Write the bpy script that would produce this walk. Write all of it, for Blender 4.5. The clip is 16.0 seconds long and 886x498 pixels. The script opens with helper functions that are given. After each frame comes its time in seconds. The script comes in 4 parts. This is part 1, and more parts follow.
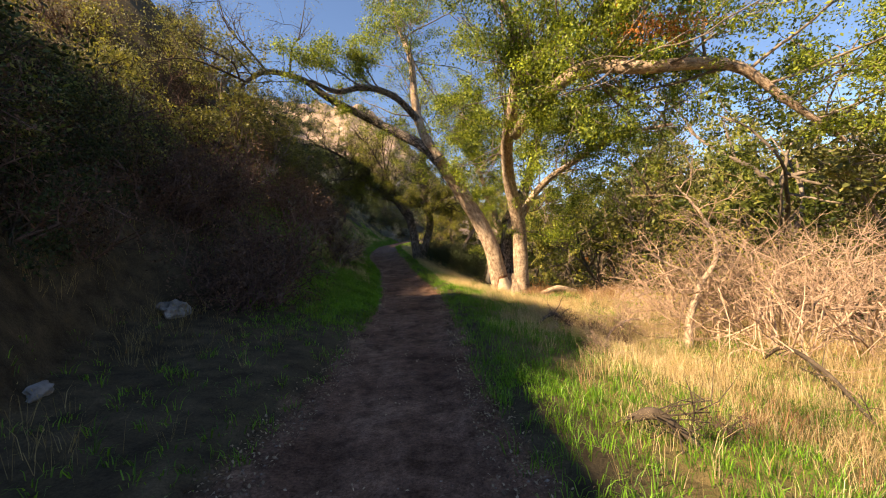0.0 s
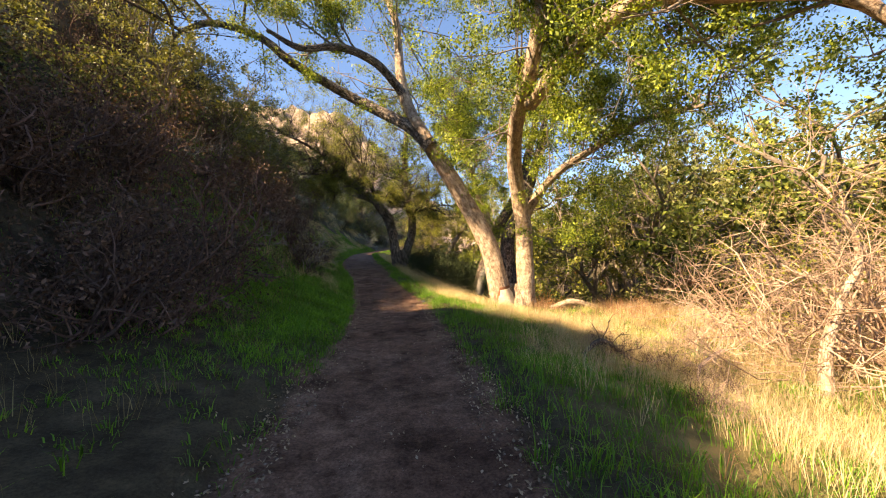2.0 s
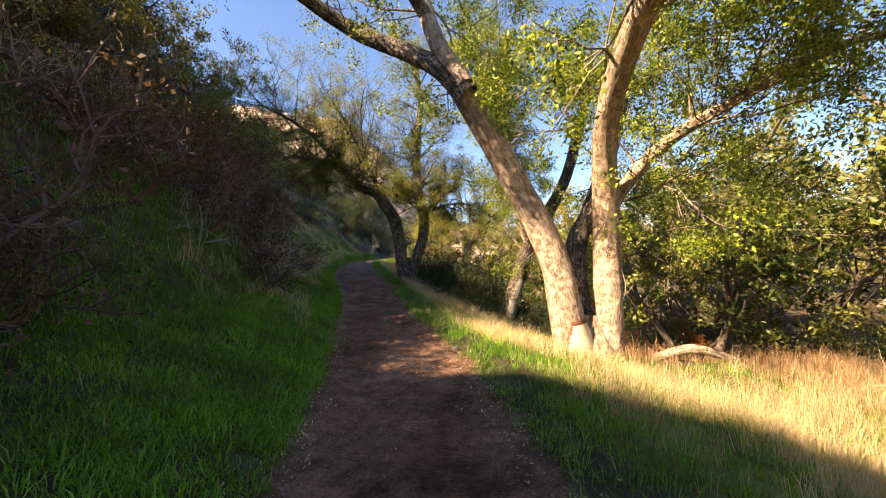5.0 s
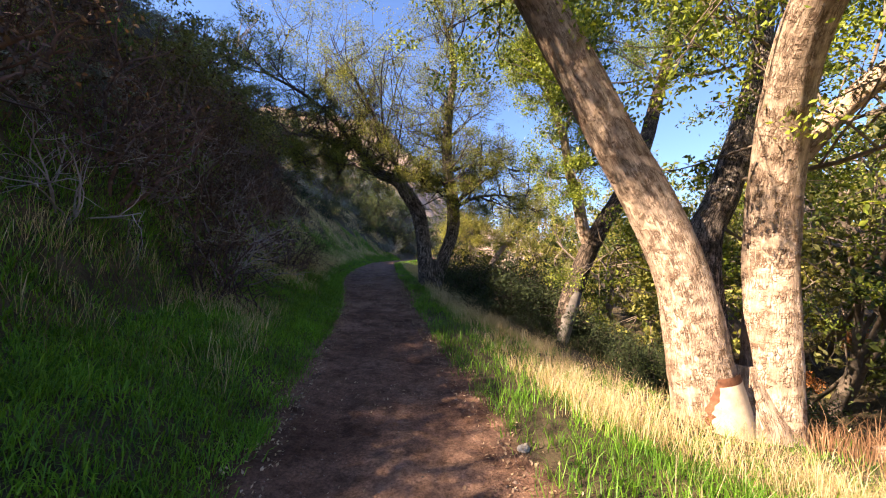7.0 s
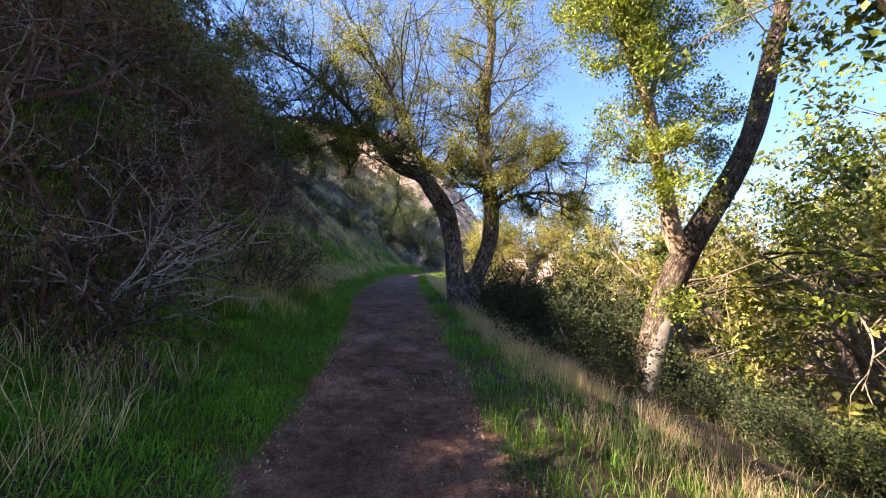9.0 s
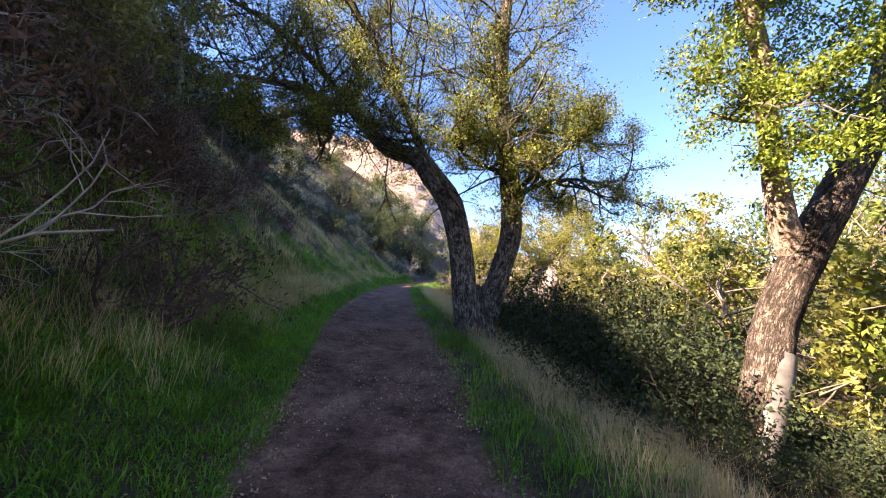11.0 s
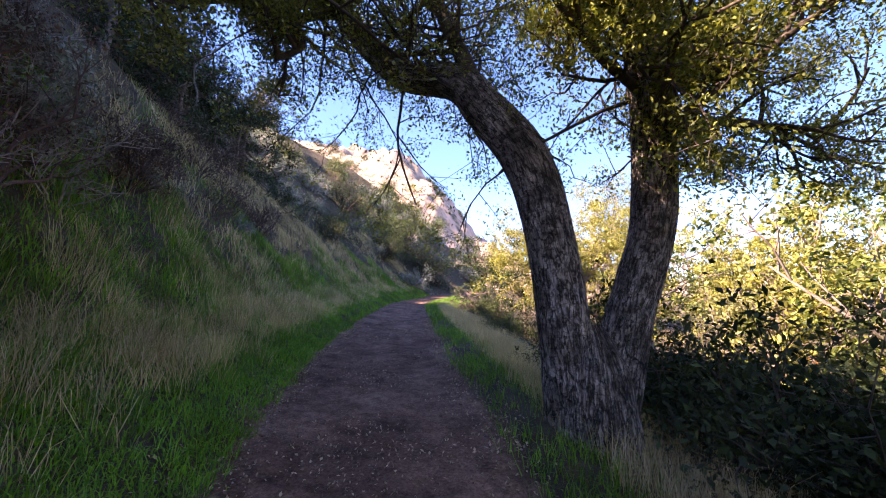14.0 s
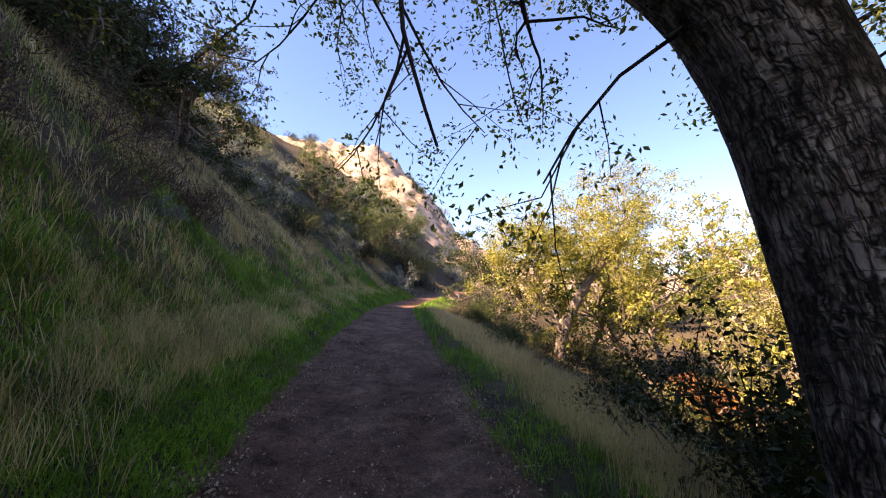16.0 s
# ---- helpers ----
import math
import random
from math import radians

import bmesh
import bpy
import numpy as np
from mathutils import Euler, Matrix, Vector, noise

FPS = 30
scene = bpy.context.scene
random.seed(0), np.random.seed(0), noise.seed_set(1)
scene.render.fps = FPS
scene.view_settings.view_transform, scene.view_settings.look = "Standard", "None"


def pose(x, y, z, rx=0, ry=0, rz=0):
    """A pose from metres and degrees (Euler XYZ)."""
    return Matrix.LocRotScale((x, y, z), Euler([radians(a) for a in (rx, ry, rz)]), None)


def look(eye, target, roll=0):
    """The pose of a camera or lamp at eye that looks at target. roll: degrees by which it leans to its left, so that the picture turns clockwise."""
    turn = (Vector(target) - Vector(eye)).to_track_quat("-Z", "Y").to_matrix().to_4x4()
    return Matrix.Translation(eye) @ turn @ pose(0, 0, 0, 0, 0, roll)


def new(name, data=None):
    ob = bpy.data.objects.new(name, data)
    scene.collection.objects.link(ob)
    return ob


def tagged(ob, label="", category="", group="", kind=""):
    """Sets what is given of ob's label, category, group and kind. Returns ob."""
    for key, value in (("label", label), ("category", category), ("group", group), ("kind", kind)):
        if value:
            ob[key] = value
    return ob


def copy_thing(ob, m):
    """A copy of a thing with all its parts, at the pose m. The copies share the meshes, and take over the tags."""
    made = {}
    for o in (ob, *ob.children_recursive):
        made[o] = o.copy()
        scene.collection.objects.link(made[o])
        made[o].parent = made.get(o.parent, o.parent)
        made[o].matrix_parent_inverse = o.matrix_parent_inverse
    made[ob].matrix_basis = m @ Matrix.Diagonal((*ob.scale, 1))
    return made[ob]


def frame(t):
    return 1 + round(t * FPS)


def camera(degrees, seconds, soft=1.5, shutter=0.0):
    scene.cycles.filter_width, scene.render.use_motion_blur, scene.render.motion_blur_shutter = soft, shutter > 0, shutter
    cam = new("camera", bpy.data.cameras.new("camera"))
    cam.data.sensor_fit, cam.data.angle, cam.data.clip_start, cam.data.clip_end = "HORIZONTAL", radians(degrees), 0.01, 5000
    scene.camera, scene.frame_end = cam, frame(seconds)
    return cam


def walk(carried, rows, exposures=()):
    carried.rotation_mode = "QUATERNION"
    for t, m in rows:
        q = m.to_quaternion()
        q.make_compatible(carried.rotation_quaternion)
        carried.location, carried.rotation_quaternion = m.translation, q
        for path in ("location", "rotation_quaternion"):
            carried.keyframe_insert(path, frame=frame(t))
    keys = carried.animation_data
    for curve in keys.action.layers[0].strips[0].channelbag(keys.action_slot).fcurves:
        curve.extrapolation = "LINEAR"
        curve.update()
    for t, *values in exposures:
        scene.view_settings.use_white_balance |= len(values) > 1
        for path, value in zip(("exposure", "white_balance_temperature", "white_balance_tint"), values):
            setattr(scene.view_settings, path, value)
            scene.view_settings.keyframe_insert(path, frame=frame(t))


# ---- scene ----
cam = camera(100.0, 16.0, 1.1)
METRES, EYE, TILT, LEAN, TURN = 26.0, 1.38, -1.0, 2.0, 0.0
ROWS = [
    (0.0, 0.0, 0.0, 0.0, -0.0, 0.0, -0.0),
    (0.5, -0.0052, 0.0287, -0.0028, -0.41, -0.18, -0.13),
    (1.0, -0.0087, 0.0588, -0.0049, -1.21, 0.18, -0.36),
    (1.5, -0.0145, 0.0905, -0.0083, -2.42, 1.0, -0.66),
    (2.0, -0.0169, 0.1227, -0.0116, -3.59, 1.82, -0.86),
    (2.5, -0.0216, 0.1585, -0.0112, -4.0, 2.54, -1.32),
    (3.0, -0.027, 0.1908, -0.0111, -3.98, 2.9, -1.72),
    (3.5, -0.0302, 0.2259, -0.0089, -3.68, 3.12, -1.98),
    (4.0, -0.0345, 0.2573, -0.0078, -3.82, 3.24, -1.95),
    (6.5, -0.039, 0.4219, -0.0073, -0.85, 3.29, -4.1),
    (7.0, -0.0408, 0.4557, -0.0061, 0.62, 3.62, -4.39),
    (7.5, -0.0459, 0.4867, -0.0051, 1.99, 4.05, -4.62),
    (8.0, -0.048, 0.5178, -0.005, 3.37, 4.57, -4.78),
    (8.5, -0.0533, 0.5496, -0.0039, 4.26, 5.0, -4.92),
    (9.0, -0.0569, 0.5792, -0.0013, 4.25, 5.2, -4.85),
    (11.5, -0.085, 0.7308, 0.0074, 2.6, 7.0, -4.24),
    (12.0, -0.0901, 0.7618, 0.0106, 3.36, 7.21, -4.19),
    (12.5, -0.0981, 0.7904, 0.0128, 3.89, 7.32, -4.32),
    (13.0, -0.1044, 0.8197, 0.0141, 4.12, 7.74, -4.55),
    (13.5, -0.1125, 0.8468, 0.0163, 4.12, 8.14, -4.53),
    (14.0, -0.1191, 0.874, 0.0185, 4.02, 8.2, -4.29),
    (14.5, -0.126, 0.9031, 0.0223, 3.86, 7.94, -4.15),
    (15.0, -0.1347, 0.9298, 0.0244, 3.23, 7.64, -4.18),
    (15.5, -0.1399, 0.958, 0.0262, 2.22, 7.7, -4.12),
    (16.0, -0.1487, 0.9827, 0.029, 0.87, 8.08, -3.67),
]
walk(cam, [(t, pose(0, 0, EYE, TILT, LEAN, TURN) @ pose(METRES * x, METRES * y, METRES * z, 90 + pitch, roll, yaw)) for t, x, y, z, yaw, pitch, roll in ROWS],
     exposures=[(0.0, 1.75, 7100, 15), (1.0, 2.05, 7150, 15), (4.0, 2.3, 7200, 15), (6.5, 2.3, 6200, 22), (7.5, 2.15, 6050, 22), (9.0, 2.68, 5850, 24), (12.5, 2.87, 5850, 29), (14.5, 3.05, 5950, 37), (15.5, 2.95, 6200, 36), (16.0, 2.62, 6900, 30)])

# The low sun stands behind the hill on the left.
SUN_AZ = Vector((-0.90, -0.44, 0.0)).normalized()
SUN_EL = radians(38.0)
world = bpy.data.worlds.new("sky")
scene.world = world
world.use_nodes = True
wn = world.node_tree.nodes
sky = wn.new("ShaderNodeTexSky")
sky.sky_type, sky.sun_disc = "NISHITA", False
sky.sun_elevation = SUN_EL
sky.sun_rotation = math.atan2(SUN_AZ.x, SUN_AZ.y)
sky.altitude, sky.air_density, sky.dust_density, sky.ozone_density = 600, 1.0, 0.1, 4.0
wn["Background"].inputs["Strength"].default_value = 0.067
world.node_tree.links.new(sky.outputs["Color"], wn["Background"].inputs["Color"])
sun_data = bpy.data.lights.new("sun", "SUN")
sun_data.energy, sun_data.angle, sun_data.color = 5.0, radians(0.6), (1.0, 0.79, 0.50)
sun = new("sun", sun_data)
sun.matrix_world = look(SUN_AZ * 60 + Vector((0, 0, 60 * math.tan(SUN_EL))), (0, 0, 0))

# ---- materials ----


def nodes_of(name):
    m = bpy.data.materials.new(name)
    m.use_nodes = True
    nt = m.node_tree
    return m, nt, nt.nodes["Principled BSDF"], nt.nodes["Material Output"]


def add(nt, kind, **values):
    n = nt.nodes.new(kind)
    for key, v in values.items():
        n.inputs[key].default_value = v
    return n


def ramp(nt, fac, stops):
    r = nt.nodes.new("ShaderNodeValToRGB")
    e = r.color_ramp.elements
    while len(e) < len(stops):
        e.new(0.5)
    for el, (p, c) in zip(e, stops):
        el.position, el.color = p, (*c, 1)
    nt.links.new(fac, r.inputs["Fac"])
    return r.outputs["Color"]


def mix(nt, a, b, fac, mode="MIX"):
    m = nt.nodes.new("ShaderNodeMix")
    m.data_type, m.blend_type = "RGBA", mode
    for v, i in ((a, 6), (b, 7), (fac, 0)):
        if isinstance(v, (int, float)):
            m.inputs[i].default_value = v
        elif isinstance(v, tuple):
            m.inputs[i].default_value = (*v, 1)
        else:
            nt.links.new(v, m.inputs[i])
    return m.outputs[2]


def bump(nt, height, p, strength=0.5, distance=0.02):
    b = add(nt, "ShaderNodeBump", Strength=strength, Distance=distance)
    nt.links.new(height, b.inputs["Height"])
    nt.links.new(b.outputs["Normal"], p.inputs["Normal"])


def leaf_material(name, low, high, glow=0.45, rough=0.5, patch=0.35):
    """Leaves or blades: a colour for each piece, lighter and darker patches over the plant, light passing through."""
    m, nt, p, out = nodes_of(name)
    geo = nt.nodes.new("ShaderNodeNewGeometry")
    mid = tuple((a + b) / 2 for a, b in zip(low, high))
    col = ramp(nt, geo.outputs["Random Per Island"], [(0.0, low), (0.55, mid), (1.0, high)])
    co = nt.nodes.new("ShaderNodeTexCoord")
    ns = add(nt, "ShaderNodeTexNoise", Scale=1.3, Detail=2.0)
    nt.links.new(co.outputs["Object"], ns.inputs["Vector"])
    shade = ramp(nt, ns.outputs["Fac"], [(0.35, (1 - patch,) * 3), (0.7, (1 + patch,) * 3)])
    col = mix(nt, col, shade, 1.0, "MULTIPLY")
    nt.links.new(col, p.inputs["Base Color"])
    p.inputs["Roughness"].default_value = rough
    p.inputs["Specular IOR Level"].default_value = 0.35
    tr = nt.nodes.new("ShaderNodeBsdfTranslucent")
    nt.links.new(mix(nt, col, (1.25, 1.2, 0.5), 1.0, "MULTIPLY"), tr.inputs["Color"])
    ms = nt.nodes.new("ShaderNodeMixShader")
    ms.inputs["Fac"].default_value = glow
    nt.links.new(p.outputs["BSDF"], ms.inputs[1])
    nt.links.new(tr.outputs["BSDF"], ms.inputs[2])
    nt.links.new(ms.outputs["Shader"], out.inputs["Surface"])
    return m


def bark_material(name, crest, plate, crack, across=18.0, along=3.0, depth=0.03, edge=0.08, bare=0.55, dull=0.42):
    """Furrowed bark: blocky upright plates parted by dark fissures, laid out by the limb's own length and girth."""
    m, nt, p, out = nodes_of(name)
    uv = nt.nodes.new("ShaderNodeUVMap")

    def laid(u, v):
        mp = nt.nodes.new("ShaderNodeMapping")
        nt.links.new(uv.outputs["UV"], mp.inputs["Vector"])
        mp.inputs["Scale"].default_value = (u, v, 1)
        return mp.outputs["Vector"]

    def noise_on(vec, scale, detail=3.0, rough=0.6):
        n = add(nt, "ShaderNodeTexNoise", Scale=scale, Detail=detail, Roughness=rough)
        nt.links.new(vec, n.inputs["Vector"])
        return n

    even = laid(1.0, 1.0)
    bent = mix(nt, laid(across, along), noise_on(even, 7.0, 3.0, 0.6).outputs["Color"], 2.4, "ADD")

    def seam(vec, detail, wide, floor):
        """A net of thin wavy cracks."""
        n = noise_on(vec, 1.0, detail, 0.55).outputs["Fac"]
        return ramp(nt, n, [(0.5 - wide, (1, 1, 1)), (0.5, (floor,) * 3), (0.5 + wide, (1, 1, 1))])

    up = seam(bent, 2.0, edge, 0.02)
    up2 = seam(laid(across * 1.7, along * 1.1), 3.0, edge * 0.8, 0.25)
    over = seam(laid(across * 0.4, along * 2.8), 3.0, edge * 0.45, 0.45)
    fine = noise_on(laid(across * 3.0, along * 3.0), 1.0, 6.0, 0.75)
    tone = noise_on(laid(across * 0.8, along * 0.9), 1.0, 2.0, 0.5)
    big = noise_on(even, 2.3, 4.0, 0.65)
    blot = noise_on(even, 6.5, 3.0, 0.6)
    col = ramp(nt, fine.outputs["Fac"], [(0.3, plate), (0.68, crest)])
    col = mix(nt, col, ramp(nt, tone.outputs["Fac"], [(0.35, (0.66, 0.64, 0.62)), (0.65, (1.14, 1.12, 1.1))]), 1.0, "MULTIPLY")
    col = mix(nt, col, ramp(nt, big.outputs["Fac"], [(0.38, (dull, dull * 0.94, dull * 0.89)), (0.58, (1.1, 1.08, 1.05))]), 1.0, "MULTIPLY")
    both = mix(nt, mix(nt, up, up2, 1.0, "MULTIPLY"), over, 1.0, "MULTIPLY")
    both = mix(nt, both, (1, 1, 1), ramp(nt, blot.outputs["Fac"], [(bare - 0.08, (0, 0, 0)), (bare + 0.10, (0.8,) * 3)]))
    knot = noise_on(laid(1.0, 1.5), 4.1, 4.0, 0.6)
    both = mix(nt, both, ramp(nt, knot.outputs["Fac"], [(0.31, (0.03,) * 3), (0.37, (1, 1, 1))]), 1.0, "MULTIPLY")
    nt.links.new(mix(nt, crack, col, both), p.inputs["Base Color"])
    p.inputs["Roughness"].default_value = 0.92
    p.inputs["Specular IOR Level"].default_value = 0.15
    h = mix(nt, both, fine.outputs["Fac"], 0.3)
    bump(nt, h, p, 1.0, depth)
    return m


def ground_material():
    """Trodden red-brown earth with grit, damp patches and stony flecks; darker mould and moss off the trail."""
    m, nt, p, out = nodes_of("earth")
    co = nt.nodes.new("ShaderNodeTexCoord")
    at = nt.nodes.new("ShaderNodeAttribute")
    at.attribute_name = "cover"
    sep = nt.nodes.new("ShaderNodeSeparateColor")
    nt.links.new(at.outputs["Color"], sep.inputs["Color"])

    def noise_at(scale, detail=4.0, rough=0.6):
        n = add(nt, "ShaderNodeTexNoise", Scale=scale, Detail=detail, Roughness=rough)
        nt.links.new(co.outputs["Object"], n.inputs["Vector"])
        return n.outputs["Fac"]

    grit = noise_at(38.0, 6.0, 0.75)
    patch = noise_at(0.9, 4.0)
    dirt = ramp(nt, patch, [(0.3, (0.12, 0.066, 0.046)), (0.52, (0.20, 0.118, 0.083)), (0.75, (0.30, 0.19, 0.138))])
    clod = noise_at(7.5, 5.0, 0.7)
    damp = noise_at(2.3, 5.0, 0.65)
    dirt = mix(nt, dirt, ramp(nt, damp, [(0.36, (0.55, 0.52, 0.5)), (0.48, (0.95,) * 3), (0.64, (1.22, 1.2, 1.18))]), 1.0, "MULTIPLY")
    dirt = mix(nt, dirt, ramp(nt, clod, [(0.34, (0.58, 0.55, 0.53)), (0.5, (0.95,) * 3), (0.66, (1.25, 1.24, 1.22))]), 1.0, "MULTIPLY")
    dirt = mix(nt, dirt, ramp(nt, grit, [(0.35, (0.48, 0.45, 0.43)), (0.68, (1.35, 1.33, 1.3))]), 1.0, "MULTIPLY")
    fl = add(nt, "ShaderNodeTexVoronoi", Scale=42.0, Randomness=1.0)
    nt.links.new(co.outputs["Object"], fl.inputs["Vector"])
    flecks = ramp(nt, fl.outputs["Distance"], [(0.10, (1, 1, 1)), (0.16, (0, 0, 0))])
    rare = ramp(nt, noise_at(17.0, 1.0), [(0.60, (0, 0, 0)), (0.66, (1, 1, 1))])
    dirt = mix(nt, dirt, (0.36, 0.29, 0.23), mix(nt, flecks, rare, 1.0, "MULTIPLY"))
    soil = ramp(nt, noise_at(3.0, 5.0), [(0.3, (0.036, 0.028, 0.018)), (0.55, (0.08, 0.063, 0.038)), (0.8, (0.15, 0.115, 0.07))])
    soil = mix(nt, soil, ramp(nt, grit, [(0.3, (0.5,) * 3), (0.7, (1.4,) * 3)]), 1.0, "MULTIPLY")
    straw = ramp(nt, noise_at(2.0, 5.0), [(0.35, (0.10, 0.10, 0.03)), (0.6, (0.27, 0.20, 0.085))])
    col = mix(nt, dirt, soil, sep.outputs["Red"])
    col = mix(nt, col, straw, sep.outputs["Green"])
    far = ramp(nt, noise_at(0.11, 6.0, 0.7), [(0.40, (0.40, 0.30, 0.235)), (0.52, (0.30, 0.225, 0.17)), (0.60, (0.10, 0.09, 0.06))])
    col = mix(nt, col, far, sep.outputs["Blue"])
    nt.links.new(col, p.inputs["Base Color"])
    p.inputs["Roughness"].default_value = 0.95
    p.inputs["Specular IOR Level"].default_value = 0.12
    bump(nt, mix(nt, grit, clod, 0.55), p, 0.9, 0.05)
    return m


def rough_material(name, low, high, scale=9.0, rough=0.9, depth=0.015, spread=None):
    m, nt, p, out = nodes_of(name)
    co = nt.nodes.new("ShaderNodeTexCoord")
    n1 = add(nt, "ShaderNodeTexNoise", Scale=scale, Detail=6.0, Roughness=0.7)
    n2 = add(nt, "ShaderNodeTexNoise", Scale=scale / 7, Detail=3.0)
    for n in (n1, n2):
        nt.links.new(co.outputs["Object"], n.inputs["Vector"])
    col = ramp(nt, n1.outputs["Fac"], [(0.3, low), (0.7, high)])
    col = mix(nt, col, ramp(nt, n2.outputs["Fac"], [(0.35, (0.65,) * 3), (0.65, (1.2,) * 3)]), 1.0, "MULTIPLY")
    if spread:
        geo = nt.nodes.new("ShaderNodeNewGeometry")
        col = mix(nt, col, ramp(nt, geo.outputs["Random Per Island"], [(0.0, (1 - spread,) * 3), (1.0, (1 + spread,) * 3)]), 1.0, "MULTIPLY")
    nt.links.new(col, p.inputs["Base Color"])
    p.inputs["Roughness"].default_value = rough
    p.inputs["Specular IOR Level"].default_value = 0.2
    bump(nt, n1.outputs["Fac"], p, 0.6, depth)
    return m


EARTH = ground_material()
BARK_PALE = bark_material("pale_oak_bark", (0.66, 0.54, 0.44), (0.42, 0.32, 0.24), (0.16, 0.10, 0.065), 17.0, 3.0, 0.03, 0.06, 0.5, 0.75)
BARK_GREY = bark_material("grey_oak_bark", (0.60, 0.53, 0.48), (0.34, 0.29, 0.26), (0.014, 0.012, 0.011), 19.0, 3.2, 0.04, 0.085, 0.66)
# Grey oak bark again, darkened: shade on the leaning trunk put into colour.
BARK_SHADED = bark_material("shade_darkened_oak_bark", (0.36, 0.29, 0.24), (0.20, 0.155, 0.125), (0.02, 0.016, 0.013), 19.0, 3.2, 0.04, 0.085, 0.66)
BARK_FAR = rough_material("distant_bark", (0.10, 0.075, 0.055), (0.30, 0.24, 0.19), 7.0)
BARK_DARK = rough_material("dark_twig_bark", (0.035, 0.026, 0.02), (0.11, 0.085, 0.065), 12.0)
WOOD_BARE = rough_material("bare_wood", (0.46, 0.35, 0.24), (0.74, 0.62, 0.47), 6.0, 0.75, 0.008)
# Grey scar wood; its colour is lowered for the shade at the foot.
WOOD_GREY = rough_material("shade_dark_grey_wood", (0.13, 0.115, 0.105), (0.30, 0.27, 0.245), 6.0, 0.8, 0.01)
WOOD_RED = rough_material("torn_red_bark", (0.12, 0.05, 0.028), (0.30, 0.14, 0.08), 14.0)
TWIG_PALE = rough_material("dead_pale_twigs", (0.30, 0.19, 0.13), (0.56, 0.41, 0.31), 10.0, spread=0.3)
TWIG_RED = rough_material("dead_reddish_twigs", (0.06, 0.036, 0.032), (0.19, 0.125, 0.105), 10.0, spread=0.35)
TWIG_GREY = rough_material("dead_grey_twigs", (0.22, 0.18, 0.16), (0.46, 0.40, 0.36), 10.0, spread=0.3)
LEAF_OAK = leaf_material("oak_leaves", (0.035, 0.07, 0.010), (0.36, 0.42, 0.05), 0.36)
LEAF_DEEP = leaf_material("deep_oak_leaves", (0.05, 0.07, 0.015), (0.32, 0.33, 0.065), 0.45)
# Near-black leaf green: the shade of gully and hillside is in the colour.
LEAF_SHADE = leaf_material("shade_darkened_leaves", (0.012, 0.022, 0.009), (0.06, 0.082, 0.024), 0.15, 0.8)
LEAF_GOLD = leaf_material("yellow_green_leaves", (0.10, 0.115, 0.025), (0.38, 0.36, 0.08), 0.42)
LEAF_MID = leaf_material("dull_green_leaves", (0.025, 0.045, 0.012), (0.21, 0.245, 0.045), 0.34)
LEAF_BUSH = leaf_material("bush_leaves", (0.022, 0.042, 0.012), (0.14, 0.18, 0.04), 0.28)
LEAF_OLIVE = leaf_material("olive_leaves", (0.09, 0.10, 0.03), (0.26, 0.25, 0.08), 0.35)
LEAF_SAGE = leaf_material("grey_sage_leaves", (0.13, 0.15, 0.125), (0.32, 0.34, 0.29), 0.25, 0.7)
LEAF_RUST = leaf_material("rust_leaves", (0.22, 0.075, 0.02), (0.50, 0.22, 0.06), 0.4)
LEAF_BROWN = leaf_material("withered_leaves", (0.045, 0.026, 0.020), (0.17, 0.105, 0.078), 0.2, 0.8)
GRASS_GREEN = leaf_material("green_grass", (0.05, 0.15, 0.011), (0.21, 0.40, 0.030), 0.4, 0.5, 0.3)
GRASS_DRY = leaf_material("straw_grass", (0.42, 0.31, 0.17), (0.76, 0.62, 0.40), 0.4, 0.6, 0.25)
GRASS_RUST = leaf_material("rusty_dry_weeds", (0.20, 0.10, 0.05), (0.48, 0.29, 0.17), 0.3, 0.7, 0.25)
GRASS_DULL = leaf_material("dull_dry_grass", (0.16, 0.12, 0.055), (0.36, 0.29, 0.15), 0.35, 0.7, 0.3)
ROCK = rough_material("pale_rock", (0.13, 0.12, 0.115), (0.36, 0.34, 0.32), 5.0, 0.9, 0.04)
PEBBLE = rough_material("pebbles", (0.13, 0.09, 0.07), (0.30, 0.23, 0.185), 20.0, 0.9, 0.005, 0.5)
LITTER = leaf_material("fallen_leaves", (0.10, 0.055, 0.035), (0.52, 0.38, 0.25), 0.15, 0.7)

# ---- the lie of the land ----
PATH_Y = [-14, 0, 5, 10, 14, 18, 22, 26, 30, 36, 44, 60, 90]
PATH_L = [-1.7, -1.75, -1.87, -2.08, -2.5, -3.25, -3.98, -5.2, -6.2, -7.0, -7.7, -6.4, 1.5]
PATH_R = [1.1, 0.85, 0.5, 0.25, -0.1, -1.0, -1.82, -2.55, -3.35, -4.4, -5.6, -4.2, 4.0]
PATH_Z = [0.1, -0.28, -0.56, -0.57, -0.54, -0.36, -0.11, 0.19, 0.41, 0.70, 1.08, 1.75, 3.0]
FINE_Y = np.arange(-20, 100, 0.25)
KERNEL = np.exp(-0.5 * (np.arange(-12, 13) / 4.0) ** 2)
KERNEL /= KERNEL.sum()


def smooth_line(v):
    line = np.interp(FINE_Y, PATH_Y, v)
    return np.convolve(np.pad(line, 12, mode="edge"), KERNEL, mode="valid")


LINE_L, LINE_R, LINE_Z = smooth_line(PATH_L), smooth_line(PATH_R), smooth_line(PATH_Z)


def step(a, b, v):
    u = np.clip((v - a) / (b - a), 0, 1)
    return u * u * (3 - 2 * u)


